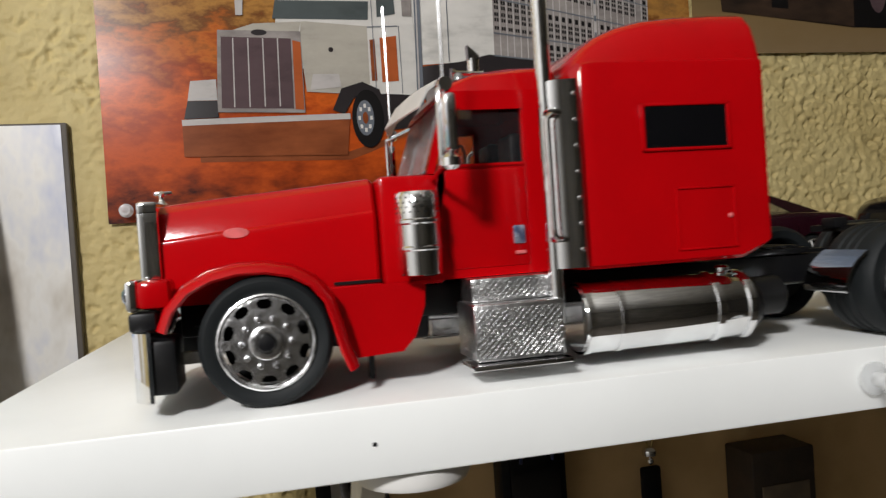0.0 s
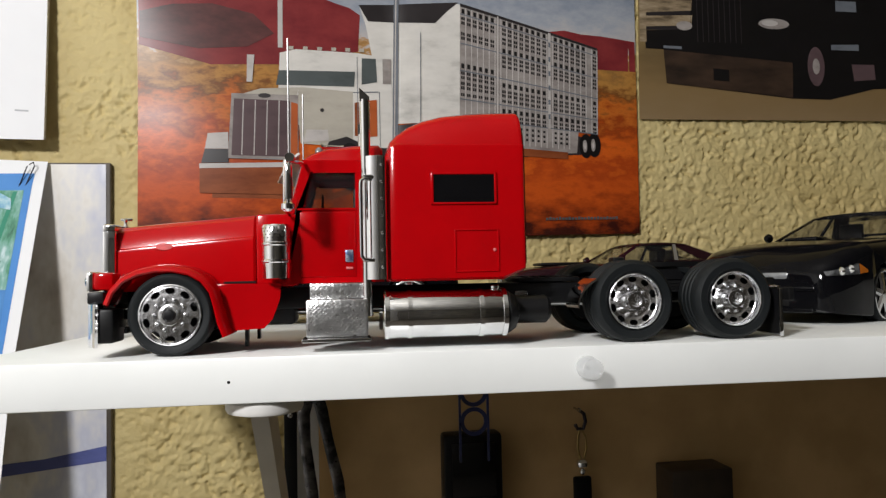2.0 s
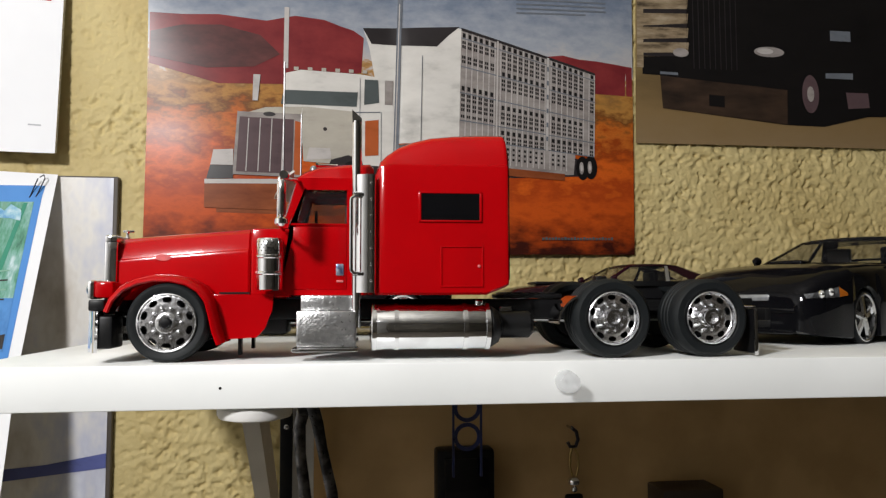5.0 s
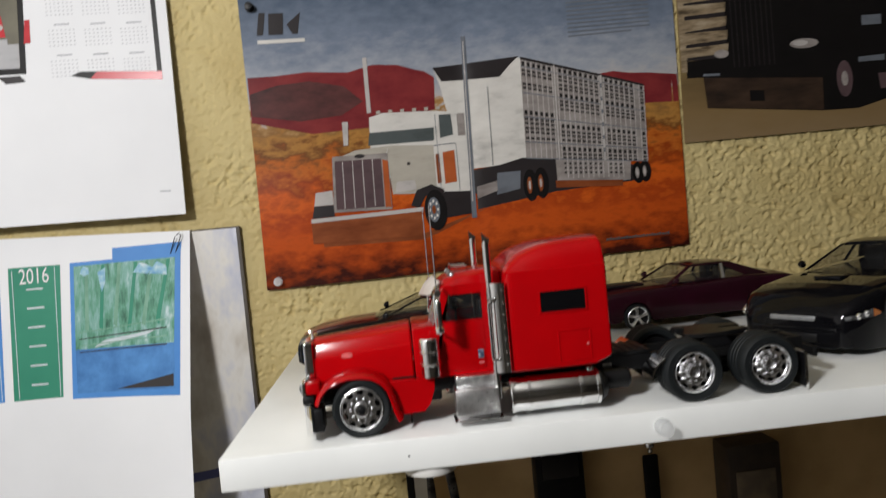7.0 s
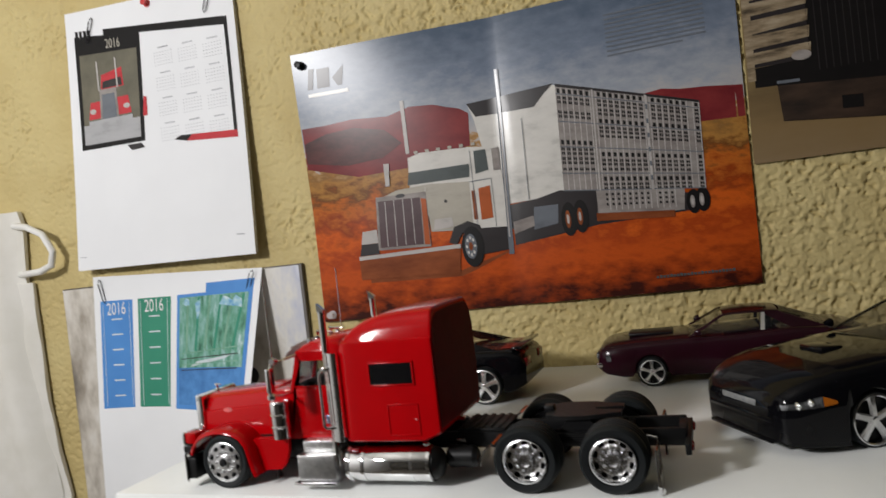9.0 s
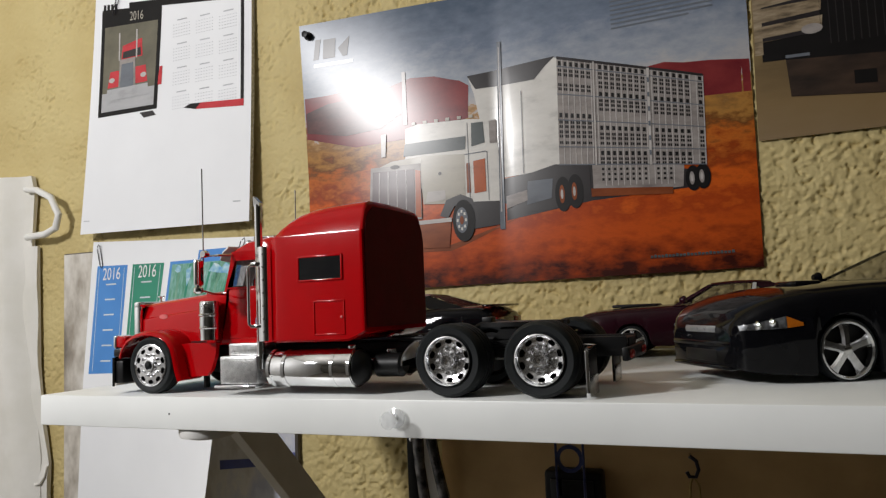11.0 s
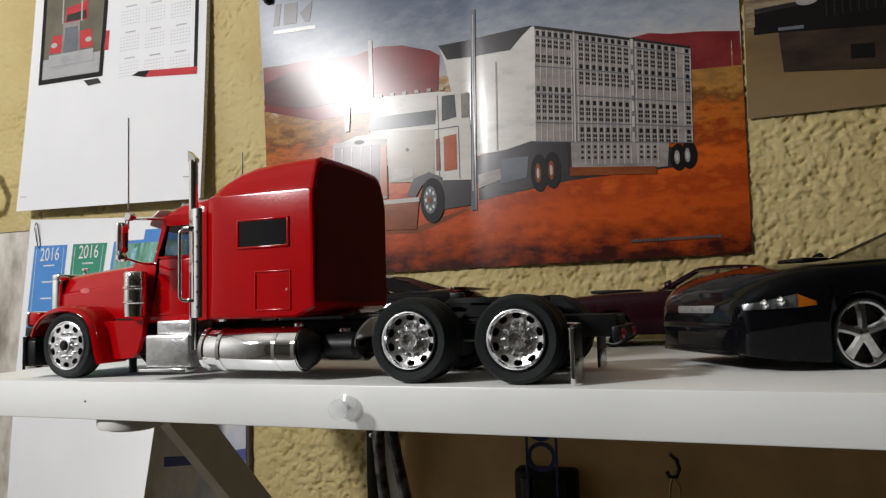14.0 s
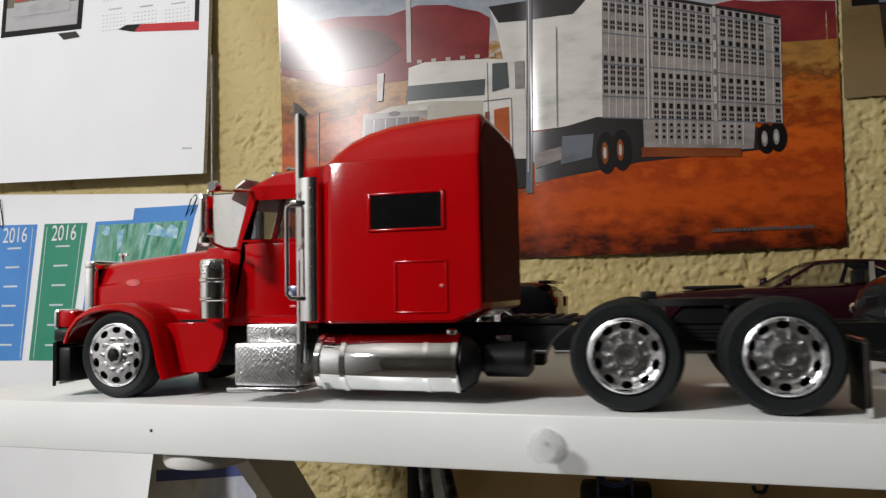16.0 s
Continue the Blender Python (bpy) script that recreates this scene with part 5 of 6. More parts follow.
    # running gear
    sh.shape("printed_shadow", [(0.165, 1.428), (0.21, 1.43), (0.30, 1.442), (0.39, 1.446), (0.393, 1.46), (0.299, 1.478), (0.24, 1.476), (0.21, 1.452)], INK_DARK, 1)
    sh.shape("printed_underside", [(0.206, 1.470), (0.245, 1.474), (0.267, 1.479), (0.2985, 1.474), (0.2985, 1.448), (0.262, 1.437), (0.235, 1.437), (0.212, 1.45)], INK_DARK, 3)
    for x, z, rx, rz in ((0.273, 1.4505, 0.006, 0.0155), (0.2845, 1.4520, 0.006, 0.0150), (0.3865, 1.4535, 0.005, 0.0105), (0.3945, 1.4545, 0.005, 0.0105)):
        w = sh.ellipse("printed_wheel", x, z, rx * 1.25, rz * 1.05, INK_BLACK, 4)
        sh.ellipse("printed_rim", x - 0.001, z, rx * 0.42, rz * 0.55, INK_RUST if x < 0.3 else INK_SILVER, 5, w)
        sh.ellipse("printed_hub", x - 0.001, z, rx * 0.2, rz * 0.3, INK_LIGHT, 6, w)
    sh.quad("printed_fender", (0.238, 1.444), (0.262, 1.448), (0.264, 1.466), (0.240, 1.466), INK_GREY, 4)
    # tractor
    sh.shape("printed_cab", [(0.115, 1.500), (0.1165, 1.5315), (0.13, 1.535), (0.182, 1.5335), (0.2105, 1.530), (0.2145, 1.446), (0.185, 1.4515), (0.172, 1.4535), (0.160, 1.470), (0.131, 1.4700), (0.112, 1.497)], INK_WHITE, 5)
    sh.shape("printed_hood", [(0.079, 1.4935), (0.10, 1.5005), (0.135, 1.5025), (0.178, 1.4995), (0.1775, 1.459), (0.165, 1.452), (0.133, 1.454), (0.1305, 1.491)], INK_CREAM, 6)
    sh.quad("printed_windscreen", (0.1130, 1.5040), (0.179, 1.5040), (0.180, 1.5170), (0.1155, 1.5165), INK_GLASS, 7)
    sh.quad("printed_side_glass", (0.1855, 1.5060), (0.199, 1.5085), (0.198, 1.529), (0.186, 1.529), INK_GLASS, 7)
    sh.quad("printed_door_stripe", (0.1865, 1.4600), (0.1985, 1.4610), (0.1985, 1.4930), (0.1865, 1.4915), INK_ORANGE, 7)
    sh.quad("printed_lamp_column", (0.1790, 1.4610), (0.1830, 1.4612), (0.1828, 1.4905), (0.1792, 1.4900), INK_RUST, 7)
    sh.quad("printed_mirror", (0.2040, 1.507), (0.2110, 1.507), (0.2115, 1.529), (0.2040, 1.529), INK_SILVER, 7)
    sh.quad("printed_mirror", (0.0890, 1.506), (0.0935, 1.506), (0.0955, 1.529), (0.0895, 1.529), INK_LIGHT, 7)
    sh.quad("printed_grille_shell", (0.0730, 1.4410), (0.1310, 1.4395), (0.1315, 1.4955), (0.0765, 1.4960), INK_SILVER, 7)
    sh.quad("printed_grille", (0.0760, 1.4435), (0.1235, 1.4425), (0.1245, 1.4905), (0.0785, 1.4915), INK_GRILLE, 8)
    sh.stripes("printed_grille_pattern", [[(0.0840 + k * 0.0100, 1.4440), (0.0848 + k * 0.0100, 1.4440), (0.0866 + k * 0.0098, 1.4905), (0.0858 + k * 0.0098, 1.4905)] for k in range(4)], INK_LIGHT, 9)
    sh.quad("printed_grille_edge", (0.1245, 1.4420), (0.1305, 1.4415), (0.1310, 1.4880), (0.1255, 1.4895), INK_ORANGE, 8)
    sh.quad("printed_lamp", (0.0545, 1.4490), (0.0735, 1.4490), (0.0735, 1.4630), (0.0570, 1.4620), INK_LIGHT, 6)
    sh.quad("printed_lamp", (0.1355, 1.455), (0.157, 1.457), (0.156, 1.466), (0.138, 1.466), INK_LIGHT, 8)
    sh.quad("printed_bumper", (0.0500, 1.4120), (0.1585, 1.4095), (0.1615, 1.4345), (0.0500, 1.4325), INK_RUST, 6)
    sh.quad("printed_bumper_top", (0.0500, 1.4325), (0.1620, 1.4345), (0.1620, 1.4385), (0.0500, 1.4365), INK_LIGHT, 7)
    sh.quad("printed_lamp_shadow", (0.0515, 1.4370), (0.0735, 1.4375), (0.0735, 1.4488), (0.0545, 1.4488), INK_DARK, 7)
    w = sh.ellipse("printed_wheel", 0.1745, 1.4345, 0.0115, 0.0205, INK_BLACK, 8)
    sh.ellipse("printed_rim", 0.1725, 1.4350, 0.0062, 0.0125, INK_GREY, 9, w)
    sh.stripes("printed_rim_pattern", [[(0.1725 + 0.0042 * math.cos(a) - 0.0009, 1.4350 + 0.0085 * math.sin(a) - 0.0014), (0.1725 + 0.0042 * math.cos(a) + 0.0009, 1.4350 + 0.0085 * math.sin(a) - 0.0014), (0.1725 + 0.0042 * math.cos(a) + 0.0009, 1.4350 + 0.0085 * math.sin(a) + 0.0014), (0.1725 + 0.0042 * math.cos(a) - 0.0009, 1.4350 + 0.0085 * math.sin(a) + 0.0014)] for a in [k * 0.785 for k in range(8)]], INK_WHITE, 10, w)
    sh.ellipse("printed_hub", 0.1725, 1.4350, 0.0020, 0.0042, INK_RUST, 11, w)
    sh.ellipse("printed_badge", 0.1515, 1.4830, 0.0017, 0.0017, INK_DARK, 8)
    sh.ellipse("printed_badge", 0.1035, 1.4945, 0.0052, 0.0020, INK_DARK, 8)
    sh.quad("printed_exhaust_pipe", (0.1150, 1.5360), (0.1190, 1.5360), (0.1195, 1.5900), (0.1155, 1.5900), INK_LIGHT, 4)
    sh.quad("printed_exhaust_pipe", (0.2105, 1.4230), (0.2155, 1.4230), (0.2195, 1.6050), (0.2155, 1.6050), INK_GREY, 7)
    sh.quad("printed_pipe_shine", (0.2120, 1.4400), (0.2132, 1.4400), (0.2176, 1.6000), (0.2168, 1.6000), INK_LIGHT, 8)
    sh.quad("printed_tank", (0.2180, 1.4420), (0.2390, 1.4480), (0.2390, 1.4580), (0.2180, 1.4540), INK_SILVER, 5)
    for k in range(6):
        sh.rect("printed_roof_lamp", 0.124 + k * 0.012, 0.128 + k * 0.012, 1.5345, 1.5375, INK_CREAM, 6, nx=1, nz=1)
    sh.shape("printed_frame_shadow", [(0.176, 1.425), (0.213, 1.428), (0.2135, 1.4505), (0.186, 1.4520), (0.180, 1.449)], INK_DARK, 6)
    sh.shape("printed_fender", [(0.150, 1.441), (0.157, 1.456), (0.172, 1.4605), (0.184, 1.455), (0.186, 1.448), (0.176, 1.453), (0.165, 1.449), (0.158, 1.438)], INK_DARK, 7)
    sh.stripes("printed_door_seam", [[(0.2005, 1.452), (0.2010, 1.452), (0.2010, 1.5), (0.2005, 1.5)], [(0.1815, 1.455), (0.1820, 1.455), (0.1822, 1.53), (0.1817, 1.53)], [(0.178, 1.4985), (0.2, 1.4995), (0.2, 1.5003), (0.178, 1.4993)], [(0.2360, 1.474), (0.2366, 1.474), (0.2380, 1.553), (0.2374, 1.553)]], INK_GREY, 8)
    sh.shape("printed_hood_shade", [(0.1345, 1.459), (0.1765, 1.461), (0.1765, 1.470), (0.1345, 1.468)], INK_CREAM, 7)
    sh.quad("printed_side_shade", (0.299, 1.4455), (0.369, 1.4415), (0.3695, 1.4475), (0.299, 1.4530), INK_RUST, 5)
    sh.shape("printed_ground_shadow", [(0.060, 1.4080), (0.16, 1.4060), (0.175, 1.4110), (0.23, 1.4330), (0.16, 1.412), (0.06, 1.4135)], INK_RUST, 1)
    # captions too small to read, as bars
    sh.stripes("printed_caption", [[(0.325, 1.634 - k * 0.0042), (0.412 - (0.02 if k == 9 else 0), 1.636 - k * 0.0042), (0.412 - (0.02 if k == 9 else 0), 1.6375 - k * 0.0042), (0.325, 1.6355 - k * 0.0042)] for k in range(10)], INK_GREY, 2)
    sh.stripes("printed_footer", [[(0.347 + k * 0.0030, 1.3868 + k * 0.00002), (0.3492 + k * 0.0030, 1.3868 + k * 0.00002), (0.3492 + k * 0.0030, 1.3888 + k * 0.00002 + 0.0006 * (k % 3 == 1)), (0.347 + k * 0.0030, 1.3888 + k * 0.00002 + 0.0006 * (k % 3 == 1))] for k in range(23)], INK_GLASS, 3)
    sh.stripes("printed_footer_shade", [[(0.346, 1.3862), (0.417, 1.3866), (0.417, 1.3868), (0.346, 1.3865)]], INK_DARK, 3)
    sh.stripes("printed_masthead", [[(0.017, 1.617), (0.023, 1.617), (0.027, 1.638), (0.021, 1.638)], [(0.028, 1.617), (0.042, 1.617), (0.044, 1.637), (0.030, 1.637)], [(0.051, 1.617), (0.056, 1.617), (0.060, 1.637), (0.046, 1.626)]], INK_DARK, 2)
    sh.stripes("printed_masthead_line", [[(0.017, 1.609), (0.062, 1.609), (0.062, 1.6125), (0.017, 1.6125)]], INK_WHITE, 2)
    pin("push_pin", 0.0135, 1.643, BLACK, "black push pin in the poster corner", -0.0190)
    pin("push_pin", 0.0120, 1.3785, CLEAR, "clear push pin in the poster corner", -0.0088)


def black_truck_poster():
    root = wall_thing("poster", (0.646, -0.003, 1.4735), "poster of a black truck parked on sand beside weathered boards", "poster")
    sh = Sheet(root, lambda x, z: 0.0042 + 0.0012 * math.sin((x - 0.43) * 9), [0.48, 0.54, 0.6, 0.7])
    sh.quad("paper", (0.432, 1.4735), (0.86, 1.4755), (0.864, 1.757), (0.437, 1.7545), SAND, 0, nx=24, nz=6, thick=0.0003)
    FENCE = print_material("printed_boards", [(0.3, (0.05, 0.035, 0.02)), (0.5, (0.24, 0.18, 0.11)), (0.75, (0.40, 0.33, 0.23))], (40, 40, 150), 0.5)
    sh.quad("printed_wall", (0.4405, 1.555), (0.484, 1.556), (0.486, 1.75), (0.4425, 1.75), INK_DARK, 1)
    for k in range(14):
        z = 1.558 + k * 0.0138
        sh.quad("printed_board", (0.4405, z - 0.001 * (k % 3)), (0.483, z + 0.002), (0.484, z + 0.0115), (0.441, z + 0.0098 + 0.001 * (k % 2)), FENCE, 2, nx=3, nz=1)
    sh.shape("printed_truck", [(0.4395, 1.538), (0.4395, 1.5545), (0.482, 1.5565), (0.484, 1.752), (0.862, 1.752), (0.860, 1.510), (0.66, 1.505), (0.615, 1.494), (0.577, 1.4945), (0.458, 1.5065), (0.456, 1.5375)], INK_BLACK, 2)
    sh.quad("printed_bumper", (0.4580, 1.5065), (0.5780, 1.4950), (0.5790, 1.5280), (0.4560, 1.5370), print_material("printed_dusty_chrome", [(0.3, (0.012, 0.008, 0.006)), (0.7, (0.055, 0.032, 0.02))], (25, 25, 70), 0.5, coat=0.0, shine=0.25), 3)
    sh.stripes("printed_bumper_hole", [[(0.502, 1.510), (0.517, 1.509), (0.517, 1.520), (0.502, 1.521)]], INK_BLACK, 4)
    sh.stripes("printed_grille_pattern", [[(0.488 + k * 0.0052, 1.545), (0.4888 + k * 0.0052, 1.545), (0.4888 + k * 0.0052, 1.74), (0.488 + k * 0.0052, 1.74)] for k in range(9)], INK_DARK, 3)
    sh.ellipse("printed_lamp", 0.562, 1.5640, 0.0150, 0.0050, INK_SILVER, 3)
    sh.ellipse("printed_lamp_core", 0.558, 1.5645, 0.0080, 0.0028, INK_LIGHT, 4)
    sh.ellipse("printed_lamp", 0.476, 1.5595, 0.0075, 0.0042, INK_SILVER, 4)
    sh.quad("printed_post", (0.4345, 1.5440), (0.4405, 1.5440), (0.4430, 1.7500), (0.4370, 1.7500), FENCE, 3)
    w = sh.ellipse("printed_wheel", 0.6010, 1.5230, 0.0150, 0.0290, INK_BLACK, 3)
    sh.ellipse("printed_rim", 0.6020, 1.5250, 0.0085, 0.0185, INK_GRILLE, 4, w)
    sh.ellipse("printed_hub", 0.6020, 1.5250, 0.0035, 0.0075, INK_SILVER, 5, w)
    sh.quad("printed_step", (0.640, 1.512), (0.662, 1.514), (0.661, 1.528), (0.638, 1.528), INK_GRILLE, 3)
    sh.stripes("printed_trim", [[(0.618, 1.541), (0.646, 1.541), (0.646, 1.547), (0.618, 1.546)], [(0.624, 1.578), (0.645, 1.578), (0.645, 1.588), (0.624, 1.588)], [(0.456, 1.5385), (0.473, 1.538), (0.473, 1.5405), (0.456, 1.541)]], INK_GREY, 3)
    root.matrix_basis = WALL_TURN @ pose(0.667, -0.003, 1.4795) @ Matrix.Diagonal((1.06, 1, 1.03, 1))


def truck_calendar():
    root = wall_thing("wall_calendar", (-0.19, -0.003, 1.455), "white paper wall calendar with a red truck photo, thick bent stack", "calendar")
    sh = Sheet(root, lambda x, z: 0.0075 + 0.0125 * max(0.0, (1.757 - z) / 0.302) ** 1.6)
    sh.quad("page_block", (-0.3110, 1.4580), (-0.0672, 1.4545), (-0.0660, 1.7560), (-0.2975, 1.7640), PAPER_EDGE, -4, nx=10, nz=16, thick=0.006, label="edges of the stacked pages")
    sh.quad("front_page", (-0.3110, 1.4570), (-0.0662, 1.4530), (-0.0655, 1.7565), (-0.2975, 1.7640), PAPER, 0, nx=10, nz=16, thick=0.0004)
    fr = sh.quad("printed_frame", (-0.2905, 1.5985), (-0.1990, 1.5975), (-0.1930, 1.7235), (-0.2870, 1.7340), INK_BLACK, 1)
    photo = print_material("printed_garage", [(0.3, (0.09, 0.085, 0.06)), (0.7, (0.17, 0.155, 0.11))], (20, 20, 20), 0.5)
    floor_ink = flat_ink("printed_concrete", (0.42, 0.42, 0.43), 0.5)
    sh.quad("printed_photo", (-0.2850, 1.6040), (-0.2040, 1.6030), (-0.1990, 1.7060), (-0.2820, 1.7110), photo, 2)
    sh.quad("printed_ground", (-0.2850, 1.6040), (-0.2040, 1.6030), (-0.2030, 1.6260), (-0.2845, 1.6270), floor_ink, 3)
    sh.quad("printed_fender", (-0.2760, 1.6330), (-0.2140, 1.6330), (-0.2170, 1.6540), (-0.2720, 1.6530), INK_RED, 3)
    sh.quad("printed_cab", (-0.2550, 1.6650), (-0.2220, 1.6660), (-0.2230, 1.6880), (-0.2530, 1.6830), INK_RED, 3)
    sh.quad("printed_windscreen", (-0.2530, 1.6670), (-0.2240, 1.6670), (-0.2250, 1.6770), (-0.2520, 1.6750), INK_DARK, 4)
    sh.quad("printed_grille", (-0.2590, 1.6290), (-0.2320, 1.6290), (-0.2330, 1.6660), (-0.2570, 1.6660), INK_SILVER, 4)
    sh.quad("printed_grille_mesh", (-0.2560, 1.6310), (-0.2350, 1.6310), (-0.2360, 1.6600), (-0.2540, 1.6600), INK_GREY, 5)
    sh.quad("printed_bumper", (-0.2770, 1.6170), (-0.2120, 1.6170), (-0.2130, 1.6310), (-0.2760, 1.6310), floor_ink, 5)
    for x in (-0.2690, -0.2200):
        sh.ellipse("printed_lamp", x, 1.6420, 0.0045, 0.0030, INK_LIGHT, 5)
        sh.quad("printed_exhaust_pipe", (x + 0.010 * (1 if x < -0.25 else -1), 1.665), (x + 0.012 * (1 if x < -0.25 else -1), 1.665), (x + 0.012 * (1 if x < -0.25 else -1), 1.700), (x + 0.010 * (1 if x < -0.25 else -1), 1.700), INK_LIGHT, 4, nx=1, nz=1)
    sh.words("2016", -0.232, 1.7170, 0.0125, INK_CREAM, 3, lean=-0.06)
    sh.stripes("printed_bar_row", [[(-0.2850 + k * 0.006, 1.7270 - k * 0.0006), (-0.2808 + k * 0.006, 1.7265 - k * 0.0006), (-0.2808 + k * 0.006, 1.7400 - k * 0.0006), (-0.2850 + k * 0.006, 1.7405 - k * 0.0006)] for k in range(4)], INK_BLACK, 1)
    sh.quad("printed_heading", (-0.2440, 1.7285), (-0.0790, 1.7085), (-0.0790, 1.7180), (-0.2440, 1.7360), INK_BLACK, 1)
    sh.quad("printed_side_bar", (-0.0800, 1.5860), (-0.0755, 1.5850), (-0.0755, 1.7180), (-0.0800, 1.7170), INK_BLACK, 1)
    sh.quad("printed_red_bar", (-0.1420, 1.5885), (-0.0755, 1.5830), (-0.0755, 1.5910), (-0.1350, 1.5950), INK_RED, 2)
    sh.shape("printed_dark_bar", [(-0.1590, 1.5925), (-0.1420, 1.5885), (-0.1350, 1.5950), (-0.1500, 1.5960)], INK_BLACK, 2)
    sh.shape("printed_tab", [(-0.2250, 1.5960), (-0.2050, 1.5960), (-0.2000, 1.5900), (-0.2180, 1.5890)], INK_DARK, 2)
    sh.quad("printed_accent", (-0.1985, 1.6260), (-0.1925, 1.6260), (-0.1915, 1.6480), (-0.1960, 1.6480), INK_RED, 2)
    marks = []
    for r in range(4):
        for c in range(3):
            x, z = -0.176 + c * 0.033, 1.6990 - r * 0.0290 - c * 0.0012
            marks.append([(x + 0.006, z), (x + 0.020, z), (x + 0.020, z + 0.0014), (x + 0.006, z + 0.0014)])
            for k in range(5):
                for d in range(7):
                    marks.append([(x + d * 0.0038, z - 0.005 - k * 0.0036), (x + d * 0.0038 + 0.0016, z - 0.005 - k * 0.0036), (x + d * 0.0038 + 0.0016, z - 0.0042 - k * 0.0036), (x + d * 0.0038, z - 0.0042 - k * 0.0036)])
    sh.stripes("printed_date_grid", marks, INK_TEXT, 1)
    sh.stripes("printed_note", [[(-0.088, 1.476), (-0.078, 1.4755), (-0.078, 1.4768), (-0.088, 1.4773)], [(-0.306, 1.472), (-0.297, 1.4717), (-0.297, 1.4728), (-0.306, 1.4731)]], INK_TEXT, 1)
    clip = wall_thing("push_pin", (-0.178, -0.007, 1.7525), "red push pin holding the calendar", "push pin")
    part("pin_head", lathe(BM(), (0, 0, 0), "y", [(0.0045, 0.0), (0.0045, -0.0012), (0.0022, -0.002), (0.0020, -0.0062), (0.0034, -0.007), (0.0034, -0.0082), (0.001, -0.0086)], 18), RED_CLIP, clip)
    for x, z in ((-0.262, 1.738), (-0.097, 1.740)):
        paper_clip(x, z, -0.0092, 18)


def paper_clip(x, z, y, lean):
    c = wall_thing("paper_clip", (x, y, z), "dark wire paper clip on the page edge", "paper clip")
    part("wire", tube(BM(), [(-0.003, 0, 0.010), (-0.003, -0.0004, -0.012), (-0.001, -0.0006, -0.015), (0.001, -0.0004, -0.012), (0.002, 0, 0.012), (0.0, 0.0002, 0.0145), (-0.002, 0, 0.0115)], 0.0005, 6), DARK_WIRE, c).rotation_euler = (0, radians(lean), 0)


def column_calendar():
    root = wall_thing("wall_calendar", (-0.185, -0.01, 1.12), "curling white calendar page with blue and green year columns", "calendar")

    def bulge(x, z):
        q = max(0.0, (x + 0.302) / 0.236)
        d = (1.442 - z)
        d = d if d < 0.17 else 0.17 + (d - 0.17) * 0.55
        return 0.0090 + d / 0.155 * (0.014 + 0.046 * q * q)
    sh = Sheet(root, bulge, [-0.3 + 0.02 * k for k in range(12)])
    sh.quad("page", (-0.3035, 1.12), (-0.070, 1.12), (-0.0665, 1.4370), (-0.3020, 1.4480), PAPER, 0, nx=20, nz=20, thick=0.0004)
    blue = sh.quad("blue_column", (-0.2950, 1.2915), (-0.2475, 1.2925), (-0.2450, 1.4170), (-0.2925, 1.4180), INK_BLUE, 1, nx=6, nz=12)
    green = sh.quad("green_column", (-0.2390, 1.2925), (-0.1920, 1.2930), (-0.1890, 1.4160), (-0.2370, 1.4170), INK_GREEN, 1, nx=6, nz=12)
    for x, p in ((-0.2690, blue), (-0.2135, green)):
        sh.words("2016", x, 1.4070, 0.0165, INK_PAPER, 3)
        for z in (1.3945 - k * 0.0178 for k in range(6)):
            sh.rect("month_bar", x - 0.008, x + 0.008, z, z + 0.0017, INK_PALE, 2, nx=2, nz=1, parent=p)
        sh.stripes("column_border", [[(x - 0.0205, 1.2945), (x - 0.0198, 1.2945), (x - 0.0198, 1.414), (x - 0.0205, 1.414)], [(x + 0.0188, 1.2945), (x + 0.0195, 1.2945), (x + 0.0195, 1.414), (x + 0.0188, 1.414)]], INK_PALE, 2, stuff=False)
    sh.quad("picture_border", (-0.1830, 1.2905), (-0.0780, 1.2890), (-0.0755, 1.4165), (-0.1800, 1.4165), INK_BLUE, 1, nx=12, nz=12)
    sh.quad("picture_tab", (-0.1400, 1.4165), (-0.0755, 1.4165), (-0.0745, 1.4270), (-0.1400, 1.4270), INK_BLUE, 1, nx=8, nz=2)
    sh.quad("bamboo_picture", (-0.1780, 1.3350), (-0.0830, 1.3350), (-0.0810, 1.4130), (-0.1765, 1.4130), INK_BAMBOO, 2, nx=10, nz=8)
    sh.quad("lake_picture", (-0.1780, 1.2950), (-0.0830, 1.2950), (-0.0830, 1.3350), (-0.1780, 1.3350), INK_LAKE, 2, nx=10, nz=6)
    sh.quad("lake_foam", (-0.1600, 1.3360), (-0.1100, 1.3440), (-0.1000, 1.3480), (-0.1500, 1.3420), INK_PALE, 3)
    for k in range(6):
        x = -0.168 + k * 0.0135
        sh.quad("bamboo_stem", (x, 1.352 + 0.002 * (k % 3)), (x + 0.0035, 1.352), (x + 0.0050 + 0.002 * k, 1.412), (x + 0.0018 + 0.002 * k, 1.412), INK_GREEN if k % 2 else INK_STEM, 3, nx=1, nz=5)
    for x, z, rx, rz in ((-0.166, 1.4075, 0.0045, 0.0045), (-0.1500, 1.4000, 0.0038, 0.0100), (-0.1120, 1.4050, 0.0085, 0.0055), (-0.0960, 1.4030, 0.0090, 0.0060)):
        sh.shape("sky_patch", [(x + rx * (1 + 0.3 * math.sin(k * 2.7 + x * 90)) * math.cos(k * 0.9), z + rz * (1 + 0.35 * math.cos(k * 3.3 + x * 70)) * math.sin(k * 0.9)) for k in range(7)], INK_MIST, 4)
